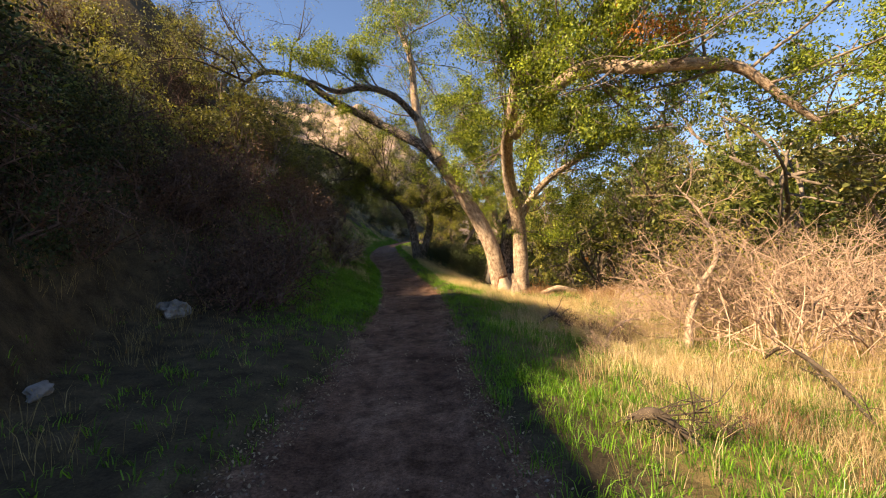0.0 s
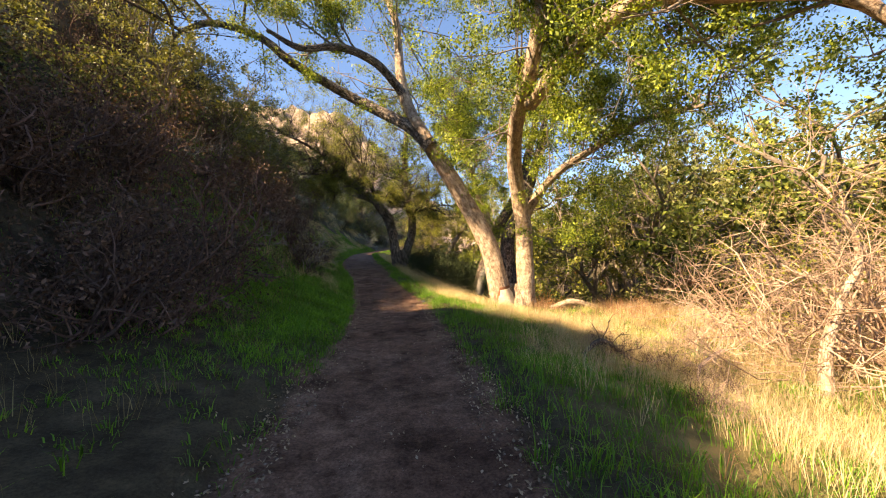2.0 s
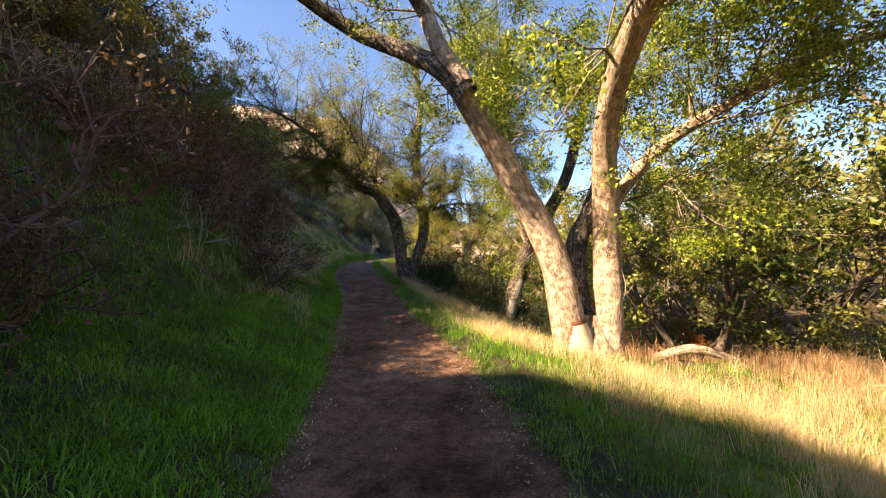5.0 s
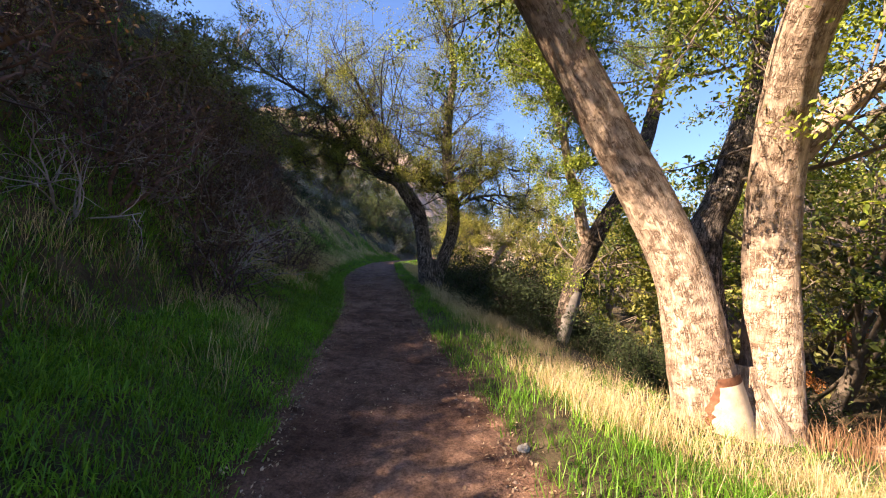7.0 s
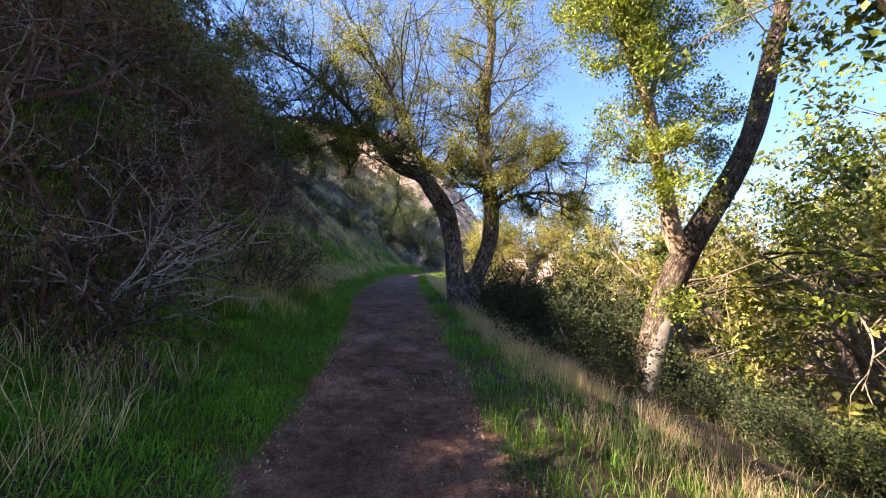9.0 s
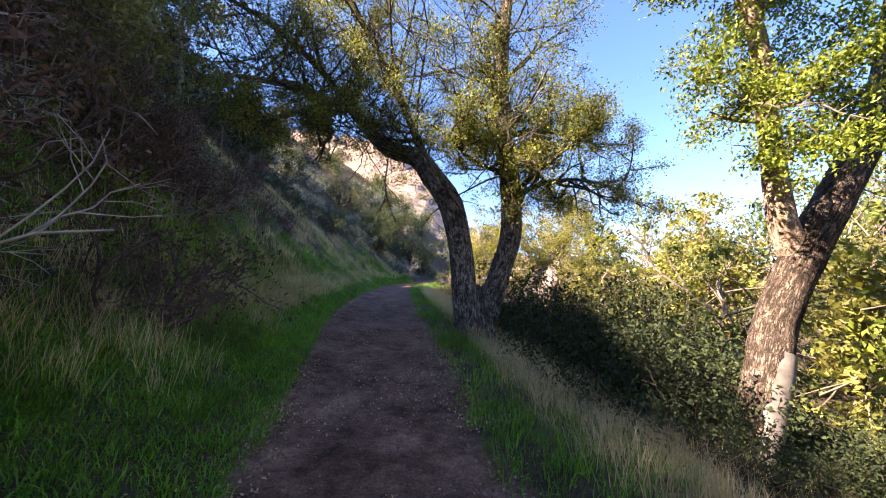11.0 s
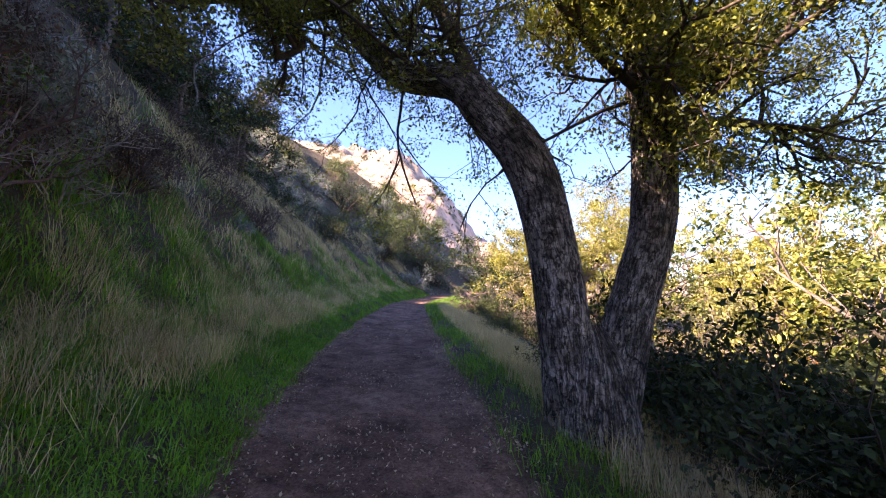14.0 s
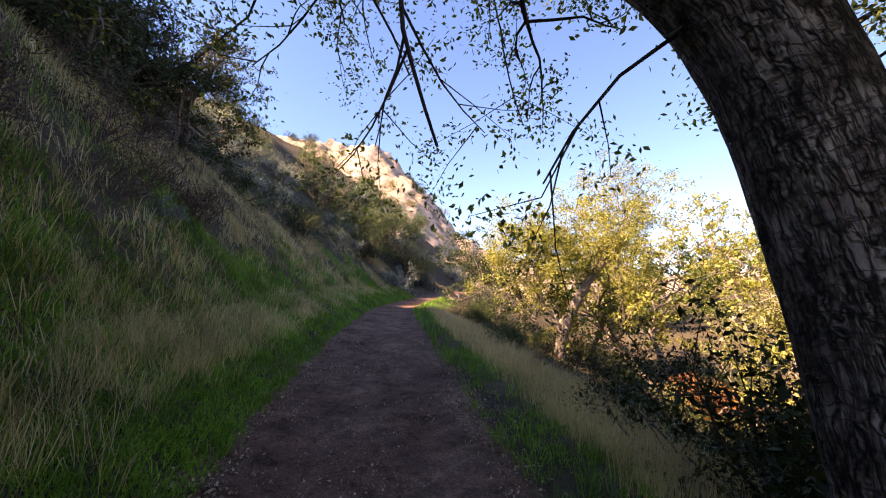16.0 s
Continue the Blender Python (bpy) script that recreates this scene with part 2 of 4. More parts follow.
def waves(x, y, f, seed):
    """Soft uneven relief, about -1 to 1."""
    s = np.zeros_like(x)
    for i in range(5):
        a = seed * 1.7 + i * 2.4
        k = f * (1 + 0.43 * i)
        s = s + np.sin(k * (x * np.cos(a) + y * np.sin(a)) + seed * 3.1 + i * 1.3) / (1 + 0.5 * i)
    return s / 2.6


def edges(y):
    return np.interp(y, FINE_Y, LINE_L), np.interp(y, FINE_Y, LINE_R), np.interp(y, FINE_Y, LINE_Z)


# The crest, largely out of view, is shaped to shade trail, meadow and gully.
HILL_Y = [-30, -4, 1, 3, 5, 7, 10, 12.5, 15, 17, 20, 30, 36, 60]
HILL_GRADE = [1.0, 1.65, 1.75, 1.85, 1.8, 1.5, 1.2, 1.25, 1.4, 1.65, 1.75, 1.5, 1.2, 1.08]
HILL_CAP = [10, 13.4, 14.4, 18.0, 18.0, 16.0, 12.0, 12.2, 15.5, 20.5, 25.0, 27, 24, 25]


def height(x, y):
    x, y = np.asarray(x, float), np.asarray(y, float)
    l, r, z = edges(y)
    l = l + 0.10 * waves(x * 0, y, 2.1, 1)
    r = r + 0.10 * waves(x * 0, y, 2.3, 2)
    s, d = l - x, x - r
    u = np.clip((x - l) / (r - l), 0, 1)
    trail = z - 0.05 * np.sin(np.pi * u) + 0.018 * waves(x, y, 2.2, 3) + 0.014 * waves(x, y, 5.0, 9) * (0.5 + 0.5 * step(15, 24, y)) + 0.008 * waves(x, y, 13.0, 10) - 0.02 * np.exp(-((u - 0.3) / 0.09) ** 2) - 0.02 * np.exp(-((u - 0.72) / 0.09) ** 2)
    # the hill on the left: a shelf beside the trail, then a steep bank
    near = step(16, 5, y)
    shelf = 1.9 + 1.6 * near * step(2.5, 6, y)
    grade = np.interp(y, HILL_Y, HILL_GRADE)
    sc = np.maximum(s, 0)
    rise = np.minimum(sc, shelf) * (0.40 - 0.21 * near) + 0.10 * step(0, 0.35, sc) + grade * np.maximum(sc - shelf, 0)
    cap = np.interp(y, HILL_Y, HILL_CAP)
    rise = cap * (1 - np.exp(-((rise / cap) ** 1.0 + 0.55 * (rise / cap) ** 3)))
    rise = rise - 0.4 * np.clip(sc - np.interp(y, [6, 9], [13, 8.5]), 0, 15) * step(17, 12, y)
    rise = rise + np.minimum(sc, 3) / 3 * 0.16 * waves(x, y, 1.3, 4) + np.minimum(sc, 8) / 8 * 0.5 * waves(x, y, 0.45, 5)
    # the verge on the right, the meadow and the gully beyond
    dc = np.maximum(d, 0)
    drop = 0.05 * step(0, 0.5, dc) - 0.20 * np.clip(dc - 0.5, 0, 3.2) + 0.02 * np.clip(dc - 3.7, 0, 5)
    deep = step(15, 21, y)
    gully = 0.04 * step(0, 0.4, dc) - 0.30 * np.clip(dc - 0.5, 0, 4.0) - 0.42 * np.clip(dc - 4.5, 0, 7) + 0.10 * np.clip(dc - 16, 0, 60)
    mead = drop - 0.16 * np.clip(dc - 8, 0, 12) + 0.10 * np.clip(dc - 24, 0, 60)
    fall = mead * (1 - deep) + gully * deep + np.minimum(dc, 2) / 2 * (0.07 * waves(x, y, 1.6, 6) + 0.03 * waves(x, y, 5.0, 7))
    out = np.where(s > 0, z + rise, np.where(d > 0, z + fall, trail))
    # the sunlit ridge far behind, and low hills across the valley
    crag = 1 + 0.16 * waves(x, y, 0.06, 21) + 0.09 * waves(x, y, 0.17, 22) + 0.05 * waves(x, y, 0.45, 23)
    out = out + 80 * np.exp(-(((x + 120) / 150) ** 2 + ((y - 290) / 75) ** 2)) * crag
    out = out + (13 * np.exp(-(((x - 170) / 75) ** 2 + ((y - 190) / 90) ** 2)) + 9 * np.exp(-(((x - 130) / 45) ** 2 + ((y - 20) / 70) ** 2))) * crag
    return out


def ground_at(x, y):
    return float(height(np.array([x]), np.array([y]))[0])


def raw_mesh(name, verts, faces, material, smooth=True, uvs=None):
    """One mesh from arrays; faces all of one size."""
    verts = np.asarray(verts, np.float32)
    faces = np.asarray(faces, np.int32)
    me = bpy.data.meshes.new(name)
    k = faces.shape[1]
    me.vertices.add(len(verts))
    me.vertices.foreach_set("co", verts.ravel())
    me.loops.add(faces.size)
    me.loops.foreach_set("vertex_index", faces.ravel())
    me.polygons.add(len(faces))
    me.polygons.foreach_set("loop_start", np.arange(0, faces.size, k, dtype=np.int32))
    if smooth:
        me.polygons.foreach_set("use_smooth", np.ones(len(faces), bool))
    if uvs is not None:
        layer = me.uv_layers.new(name="UVMap")
        layer.data.foreach_set("uv", np.asarray(uvs, np.float32)[faces.ravel()].ravel())
    me.update(calc_edges=True)
    me.materials.append(material)
    return me


def axis(spans):
    """Grid lines whose spacing changes from span to span."""
    out = []
    for a, b, n in spans:
        out += list(np.linspace(a, b, n, endpoint=False))
    return np.array(out + [spans[-1][1]])


gx = axis([(-600, -100, 25), (-100, -30, 35), (-30, -9, 56), (-9, 4, 200), (4, 12, 40), (12, 40, 32), (40, 150, 30), (150, 600, 20)])
gy = axis([(-300, -20, 20), (-20, 0, 50), (0, 38, 420), (38, 60, 60), (60, 130, 50), (130, 400, 60), (400, 900, 15)])
GX, GY = np.meshgrid(gx, gy)
GZ = height(GX.ravel(), GY.ravel())
nx, ny = len(gx), len(gy)
ii = (np.arange(ny - 1)[:, None] * nx + np.arange(nx - 1)[None, :]).ravel()
ground_me = raw_mesh("ground", np.c_[GX.ravel(), GY.ravel(), GZ], np.c_[ii, ii + 1, ii + 1 + nx, ii + nx], EARTH)
cl, cr, cz = edges(GY.ravel())
off = np.maximum(cl - GX.ravel(), GX.ravel() - cr)
red = step(-0.10, 0.12, off + 0.12 * waves(GX.ravel(), GY.ravel(), 4.0, 8))
green = step(0.5, 1.6, GX.ravel() - cr) * step(17, 13, GY.ravel()) * 0.8
blue = np.maximum(step(110, 160, GY.ravel()), step(75, 120, GX.ravel()))
cover = ground_me.color_attributes.new("cover", "FLOAT_COLOR", "POINT")
cover.data.foreach_set("color", np.c_[red, green, blue, np.ones_like(red)].astype(np.float32).ravel())
ground = tagged(new("ground", ground_me), "reddish brown dirt trail between a steep bank and a meadow", "ground", kind="structure")

# ---- builders of plants ----
rng = np.random.default_rng(7)


def spline(pts, n):
    """A smooth line through points, in n pieces."""
    p = np.asarray(pts, float)
    p = np.vstack([2 * p[0] - p[1], p, 2 * p[-1] - p[-2]])
    m = len(p) - 3
    t = np.linspace(0, m, n + 1)
    i = np.minimum(t.astype(int), m - 1)
    u = (t - i)[:, None]
    a, b, c, d = p[i], p[i + 1], p[i + 2], p[i + 3]
    return 0.5 * (2 * b + (c - a) * u + (2 * a - 5 * b + 4 * c - d) * u ** 2 + (3 * b - a - 3 * c + d) * u ** 3)


def tube(pts, radii, sides=8, per=None, rough=0.0, seed=0, flare=0.0):
    """Vertices, quads and uvs of a limb along points, with its own girth, burls and ridges."""
    pts = np.asarray(pts, float)
    n = per or max(len(pts) * 3, 4)
    line = spline(pts, n)
    rad = np.interp(np.linspace(0, 1, n + 1), np.linspace(0, 1, len(radii)), radii)
    tan = np.gradient(line, axis=0)
    tan /= np.linalg.norm(tan, axis=1)[:, None] + 1e-9
    ref = np.array([0, 1.0, 0.02])
    sidev = np.cross(tan, ref)
    sidev /= np.linalg.norm(sidev, axis=1)[:, None] + 1e-9
    front = np.cross(sidev, tan)
    run = np.r_[0, np.cumsum(np.linalg.norm(np.diff(line, axis=0), axis=1))]
    ang = np.linspace(0, 2 * np.pi, sides + 1) + np.pi / 2
    A, V = np.meshgrid(ang, run)
    R = rad[:, None] * np.ones_like(A)
    if flare:
        R = R * (1 + flare * np.exp(-V / 0.35) * (0.8 + 0.5 * np.sin(A * 3 + seed) * np.cos(A + seed)))
    if rough:
        w = np.zeros_like(A)
        for k, f, g, q in ((2, 1.1, 0.5, 0), (3, 2.3, 0.35, 1), (5, 3.7, 0.22, 2), (11, 4.3, 0.16, 3), (17, 9.0, 0.12, 4), (23, 6.0, 0.10, 5)):
            w = w + g * np.sin(k * A + 1.9 * np.sin(f * V + q + seed) + q * 1.3 + seed) * np.cos(f * V * 0.7 + q * 2.1 + seed)
        R = R * (1 + rough * w)
    P = line[:, None, :] + R[..., None] * (np.cos(A)[..., None] * sidev[:, None, :] + np.sin(A)[..., None] * front[:, None, :])
    k = sides + 1
    i = (np.arange(n)[:, None] * k + np.arange(sides)[None, :]).ravel()
    girth = 2 * np.pi * max(np.mean(radii), 0.02)
    uv = np.c_[((A - np.pi / 2) / (2 * np.pi) * girth).ravel(), V.ravel()]
    return P.reshape(-1, 3), np.c_[i, i + 1, i + 1 + k, i + k], uv


def tube_mesh(name, pts, radii, material, **kw):
    v, f, uv = tube(pts, radii, **kw)
    return raw_mesh(name, v, f, material, True, uv)


def sticks_mesh(name, sticks, material, sides=4):
    """Many thin limbs in one mesh: each a line of points and two radii."""
    vs, fs, us, base = [], [], [], 0
    for pts, r0, r1 in sticks:
        v, f, uv = tube(pts, [r0, (r0 + r1) / 2, r1], sides, per=len(pts) + 2 if r0 > 0.025 else (4 if r0 > 0.008 else 2))
        vs.append(v), fs.append(f + base), us.append(uv)
        base += len(v)
    return raw_mesh(name, np.vstack(vs), np.vstack(fs), material, True, np.vstack(us))


def leaves_mesh(name, centres, size, material, r=None, up=0.35, wide=0.5):
    """A folded leaf at each centre."""
    r = r or rng
    c = np.asarray(centres, float)
    n = len(c)
    a = r.normal(size=(n, 3))
    a[:, 2] -= 0.25
    a /= np.linalg.norm(a, axis=1)[:, None]
    nor = r.normal(size=(n, 3))
    nor[:, 2] += up * 2
    b = np.cross(nor, a)
    b /= np.linalg.norm(b, axis=1)[:, None] + 1e-9
    nn = np.cross(a, b)
    L = (size * r.uniform(0.6, 1.3, n))[:, None]
    w = L * wide * r.uniform(0.7, 1.2, n)[:, None] / 2
    v = np.stack([c - a * L / 2, c + b * w + nn * w * 0.35, c + a * L / 2, c - b * w + nn * w * 0.35], 1).reshape(-1, 3)
    k = np.arange(n)[:, None] * 4
    return raw_mesh(name, v, np.vstack([k + [0, 1, 2], k + [0, 2, 3]]), material, False)


def unit(v):
    v = np.asarray(v, float)
    return v / (np.linalg.norm(v) + 1e-9)


def grow(start, way, length, radius, depth, r, sticks, tips, bend=0.35, rise=0.12, forks=(3, 5), spread=0.9, shrink=0.62):
    """A branch that bends, forks and thins; the ends of the last forks are gathered in tips."""
    n = 4
    pts, d, p = [np.array(start, float)], unit(way), np.array(start, float)
    for i in range(n):
        d = unit(d + r.normal(size=3) * bend * 0.5 + np.array([0, 0, rise * 0.4]))
        p = p + d * length / n
        pts.append(p.copy())
    sticks.append((pts, radius, radius * (0.45 if depth else 0.3)))
    if depth == 0:
        tips += [(pts[-1], d), (pts[3], d)]
        return
    for i in range(r.integers(*forks)):
        k = r.uniform(0.35, 1.0)
        at = np.array([np.interp(k * n, range(n + 1), [q[j] for q in pts]) for j in range(3)])
        side = unit(d + r.normal(size=3) * spread)
        grow(at, side, length * shrink * r.uniform(0.75, 1.2), radius * 0.5, depth - 1, r, sticks, tips, bend, rise, forks, spread, shrink)


def cluster(tips, per, radius, r, flat=0.7):
    """Centres of leaves gathered round the twig ends."""
    if not len(tips):
        return np.zeros((0, 3))
    t = np.array([q for q, _ in tips])
    c = np.repeat(t, per, axis=0)
    o = r.normal(size=c.shape) * radius * 0.6
    o[:, 2] *= flat
    return c + o


def empty(name, x, y, z):
    e = new(name)
    e.location = (x, y, z)
    e.empty_display_size = 0.2
    return e


def part(name, me, parent, label=""):
    """One mesh under a thing or under a part; the mesh is in the world's own place."""
    ob = new(name, me)
    ob.parent = parent
    ob.matrix_parent_inverse = Matrix.Translation(parent.location).inverted()
    return tagged(ob, label)


# ---- the great oaks ----


def sprout(line, r0, r, sticks, tips, count, length, depth=2, start=0.25, up=0.5, rise=0.12, side=1.0, radius=0.035):
    """Branches that leave a limb along its length."""
    pts = spline(line, 40)
    for k in range(count):
        u = start + (1 - start) * (k + r.uniform(0, 1)) / count
        i = min(int(u * 40), 39)
        t = unit(pts[i + 1] - pts[i])
        away = unit(r.normal(size=3) * side + t * 0.5 + np.array([0, 0, up]))
        bough = []
        grow(pts[i], away, length * r.uniform(0.6, 1.2), radius * r.uniform(0.6, 1.3), depth, r, bough, tips, rise=rise)
        sticks.append(bough)


def boughs(thing, sticks, material, name="branch", sides=4):
    """Each bough with its twigs is a part of its own."""
    for bough in sticks:
        part(name, sticks_mesh(name, bough, material, sides), thing)


def finish_tree(tree, sticks, tips, r, per, radius, size, leaf, twig, label, flat=0.75):
    boughs(tree, sticks, twig)
    crown = part("crown", leaves_mesh("crown", cluster(tips, per, radius, r, flat), size, leaf, r), tree, label)
    crown["kind"] = "stuff"
    return crown


r1 = np.random.default_rng(11)
oak = tagged(empty("oak_tree", 3.0, 17.1, -1.0), "large old oak with pale furrowed bark and two leaning trunks", "tree")
T1_LEFT = [(2.75, 17.23, -1.23), (2.57, 17.17, -0.49), (2.14, 17.17, 1.33), (1.17, 17.28, 3.25), (0.10, 17.07, 4.93), (-0.38, 16.96, 5.55)]
T1_RIGHT = [(3.53, 17.28, -1.23), (3.56, 17.23, -0.28), (3.52, 17.17, 1.96), (2.94, 16.04, 3.97), (2.57, 14.31, 5.03), (2.48, 12.70, 5.56), (2.45, 11.80, 6.43), (2.38, 11.30, 7.20), (1.93, 10.80, 8.48)]
T1_BACK = [(3.08, 17.60, -1.12), (3.10, 18.02, 1.42), (3.61, 18.23, 2.52), (4.43, 18.66, 4.41), (5.02, 19.08, 6.24), (5.52, 19.72, 8.42)]
T1_BRANCH = [(0.03, 16.70, 4.92), (-0.61, 16.96, 5.66), (-1.55, 17.39, 6.33), (-3.01, 18.08, 7.29), (-4.90, 17.07, 8.09), (-5.92, 16.64, 8.79), (-7.17, 16.22, 9.02), (-7.69, 15.69, 8.58), (-8.03, 15.27, 8.01)]
T1_UP = [(-0.08, 16.70, 5.13), (-0.73, 16.96, 6.40), (-1.05, 17.25, 7.75), (-1.20, 17.39, 9.87), (-1.70, 17.81, 11.52), (-2.41, 18.34, 14.78)]
T1_SECOND = [(-0.84, 17.17, 6.93), (-1.85, 16.33, 7.77), (-2.97, 15.69, 7.98), (-4.11, 15.16, 7.65), (-4.95, 14.63, 7.90)]
T1_ARCH = [(2.65, 13.2, 5.1), (3.08, 11.7, 5.54), (3.81, 10.5, 5.98), (4.47, 9.9, 5.88), (5.13, 9.5, 5.64), (7.36, 9.4, 5.58), (8.59, 9.2, 4.56), (9.8, 9.0, 3.49)]
T1_FOOT = [(3.15, 17.32, -1.45), (3.15, 17.32, -0.85), (3.17, 17.3, -0.15)]
T1_SIDE = [(3.46, 17.28, 1.74), (3.84, 17.17, 2.80), (4.59, 16.64, 3.86), (5.75, 16.01, 4.65), (7.24, 15.16, 5.45), (8.83, 14.10, 5.55)]
part("trunk", tube_mesh("trunk", T1_LEFT, [0.46, 0.41, 0.35, 0.32, 0.29, 0.25], BARK_PALE, sides=64, per=150, rough=0.07, seed=1, flare=0.25), oak, "leaning trunk with pale furrowed bark")
part("trunk", tube_mesh("trunk", T1_RIGHT, [0.40, 0.35, 0.31, 0.25, 0.22, 0.20, 0.16, 0.12, 0.07], BARK_PALE, sides=64, per=180, rough=0.08, seed=4, flare=0.25), oak, "upright trunk bending towards the trail")
part("trunk", tube_mesh("trunk", T1_BACK, [0.30, 0.27, 0.24, 0.20, 0.15, 0.08], BARK_GREY, sides=32, per=70, rough=0.08, seed=6), oak, "dark trunk behind the fork")
part("limb", tube_mesh("limb", T1_BRANCH, [0.27, 0.24, 0.22, 0.19, 0.16, 0.13, 0.11, 0.08, 0.05], BARK_GREY, sides=24, per=120, rough=0.10, seed=2), oak)
part("limb", tube_mesh("limb", T1_UP, [0.24, 0.21, 0.18, 0.14, 0.10, 0.05], BARK_PALE, sides=24, per=80, rough=0.08, seed=3), oak)
part("limb", tube_mesh("limb", T1_SECOND, [0.17, 0.14, 0.12, 0.10, 0.05], BARK_GREY, sides=16, per=50, rough=0.08, seed=5), oak)
part("limb", tube_mesh("limb", T1_ARCH, [0.20, 0.19, 0.18, 0.17, 0.16, 0.13, 0.09, 0.04], BARK_PALE, sides=24, per=110, rough=0.09, seed=7), oak)
part("limb", tube_mesh("limb", T1_SIDE, [0.16, 0.17, 0.15, 0.12, 0.09, 0.05], BARK_PALE, sides=20, per=60, rough=0.09, seed=8), oak)
part("foot", tube_mesh("foot", T1_FOOT, [0.74, 0.55, 0.2], BARK_PALE, sides=64, per=50, rough=0.08, seed=9), oak, "broad foot where the trunks join")
st, tp = [], []
bare, bare_tips = [], []
# gnarled, nearly leafless ends over the trail
for a, b, c, d in (((-8.03, 15.27, 8.01), (-7.90, 14.63, 8.63), (-8.66, 14.10, 9.00), (-9.40, 13.78, 9.48)), ((-7.87, 15.48, 8.27), (-8.52, 14.63, 8.45), (-9.34, 14.10, 8.65), (-10.22, 13.57, 8.31)),
                   ((-8.03, 15.27, 8.01), (-8.02, 15.05, 7.19), (-8.37, 14.84, 5.98), (-8.56, 14.63, 5.24)), ((-6.45, 16.43, 9.05), (-6.22, 16.22, 10.02), (-5.92, 16.22, 10.43), (-5.59, 16.01, 11.39)),
                   ((-7.28, 16.11, 8.95), (-7.92, 15.69, 9.80), (-8.56, 15.48, 10.54), (-8.77, 15.27, 11.60))):
    bare.append([([a, b, c, d], 0.055, 0.018)])
    sprout([a, b, c, d], 0.05, r1, bare, bare_tips, 6, 1.2, 2, 0.2, 0.2, 0.1, 1.0, 0.022)
sprout(T1_BRANCH, 0.2, r1, bare, bare_tips, 7, 1.5, 2, 0.3, 0.7, 0.15, 0.9, 0.03)
sprout(T1_SECOND, 0.2, r1, st, tp, 6, 1.6, 2, 0.3, 0.7)
sprout(T1_UP, 0.2, r1, st, tp, 16, 3.2, 2, 0.3, 0.3)
sprout(T1_RIGHT, 0.2, r1, st, tp, 26, 2.5, 2, 0.46, 0.35)
sprout(T1_ARCH, 0.2, r1, st, tp, 32, 2.6, 2, 0.1, 0.35)
sprout(T1_SIDE, 0.2, r1, st, tp, 24, 2.6, 2, 0.2, 0.0)
sprout(T1_BACK, 0.2, r1, st, tp, 14, 3.0, 2, 0.3, 0.3)
boughs(oak, bare, BARK_DARK)
finish_tree(oak, st, tp, r1, 78, 0.27, 0.088, LEAF_OAK, BARK_FAR, "bright green oak leaves lit by low sun")
thin = part("crown", leaves_mesh("thin_crown", cluster(bare_tips, 5, 0.3, r1), 0.06, LEAF_OLIVE, r1), oak, "sparse dull leaves")
thin["kind"] = "stuff"
rust = part("crown", leaves_mesh("rust_crown", np.array([5.4, 8.9, 6.25]) + r1.normal(size=(900, 3)) * np.array([0.5, 0.25, 0.17]), 0.08, LEAF_RUST, r1), oak, "patch of orange withered leaves")
rust["kind"] = "stuff"

# bare wood at the foot, where the bark is torn away
def scar(tree, line, radii, u0, u1, a0, a1, material, label, proud=1.012, seed=0):
    """A patch of torn bark: a strip that follows the trunk's own round, with a ragged outline."""
    pts = spline(line, 60)
    rad = np.interp(np.linspace(0, 1, 61), np.linspace(0, 1, len(radii)), radii)
    rr = np.random.default_rng(seed)
    rows_v, n, k = [], 22, 12
    for i in range(n + 1):
        u = (u0 + (u1 - u0) * i / n) * 60
        c = np.array([np.interp(u, range(61), pts[:, j]) for j in range(3)])
        t = unit(np.array([np.interp(min(u + 1, 60), range(61), pts[:, j]) for j in range(3)]) - c)
        s = unit(np.cross(t, [0, 1.0, 0.02]))
        f = np.cross(s, t)
        q = np.interp(u, range(61), rad) * proud
        ends = math.sin(math.pi * min(max(i / n, 0.06), 0.94)) ** 0.35
        j0, j1 = rr.uniform(-0.08, 0.08, 2)
        m, h = (a0 + a1) / 2, (a1 - a0) / 2 * ends
        for j in range(k + 1):
            a = math.radians(m + h * (2 * j / k - 1)) + j0 * (1 - j / k) + j1 * j / k
            bulge = 1.0 + 0.035 * math.sin(math.pi * j / k)
            rows_v.append(c + q * bulge * (math.cos(a) * s + math.sin(a) * f))
    i = (np.arange(n)[:, None] * (k + 1) + np.arange(k)[None, :]).ravel()
    return part("bare_patch", raw_mesh("bare_patch", np.array(rows_v), np.c_[i, i + 1, i + k + 2, i + k + 1], material), tree, label)


SC1 = [0.49, 0.43, 0.37, 0.33, 0.29, 0.25]
scar(oak, T1_LEFT, SC1, 0.06, 0.235, 190, 306, WOOD_RED, "torn reddish edge of the bark", 1.05, 2)
scar(oak, T1_LEFT, SC1, 0.05, 0.222, 200, 298, WOOD_BARE, "bare pale wood where the bark is gone", 1.08, 3)

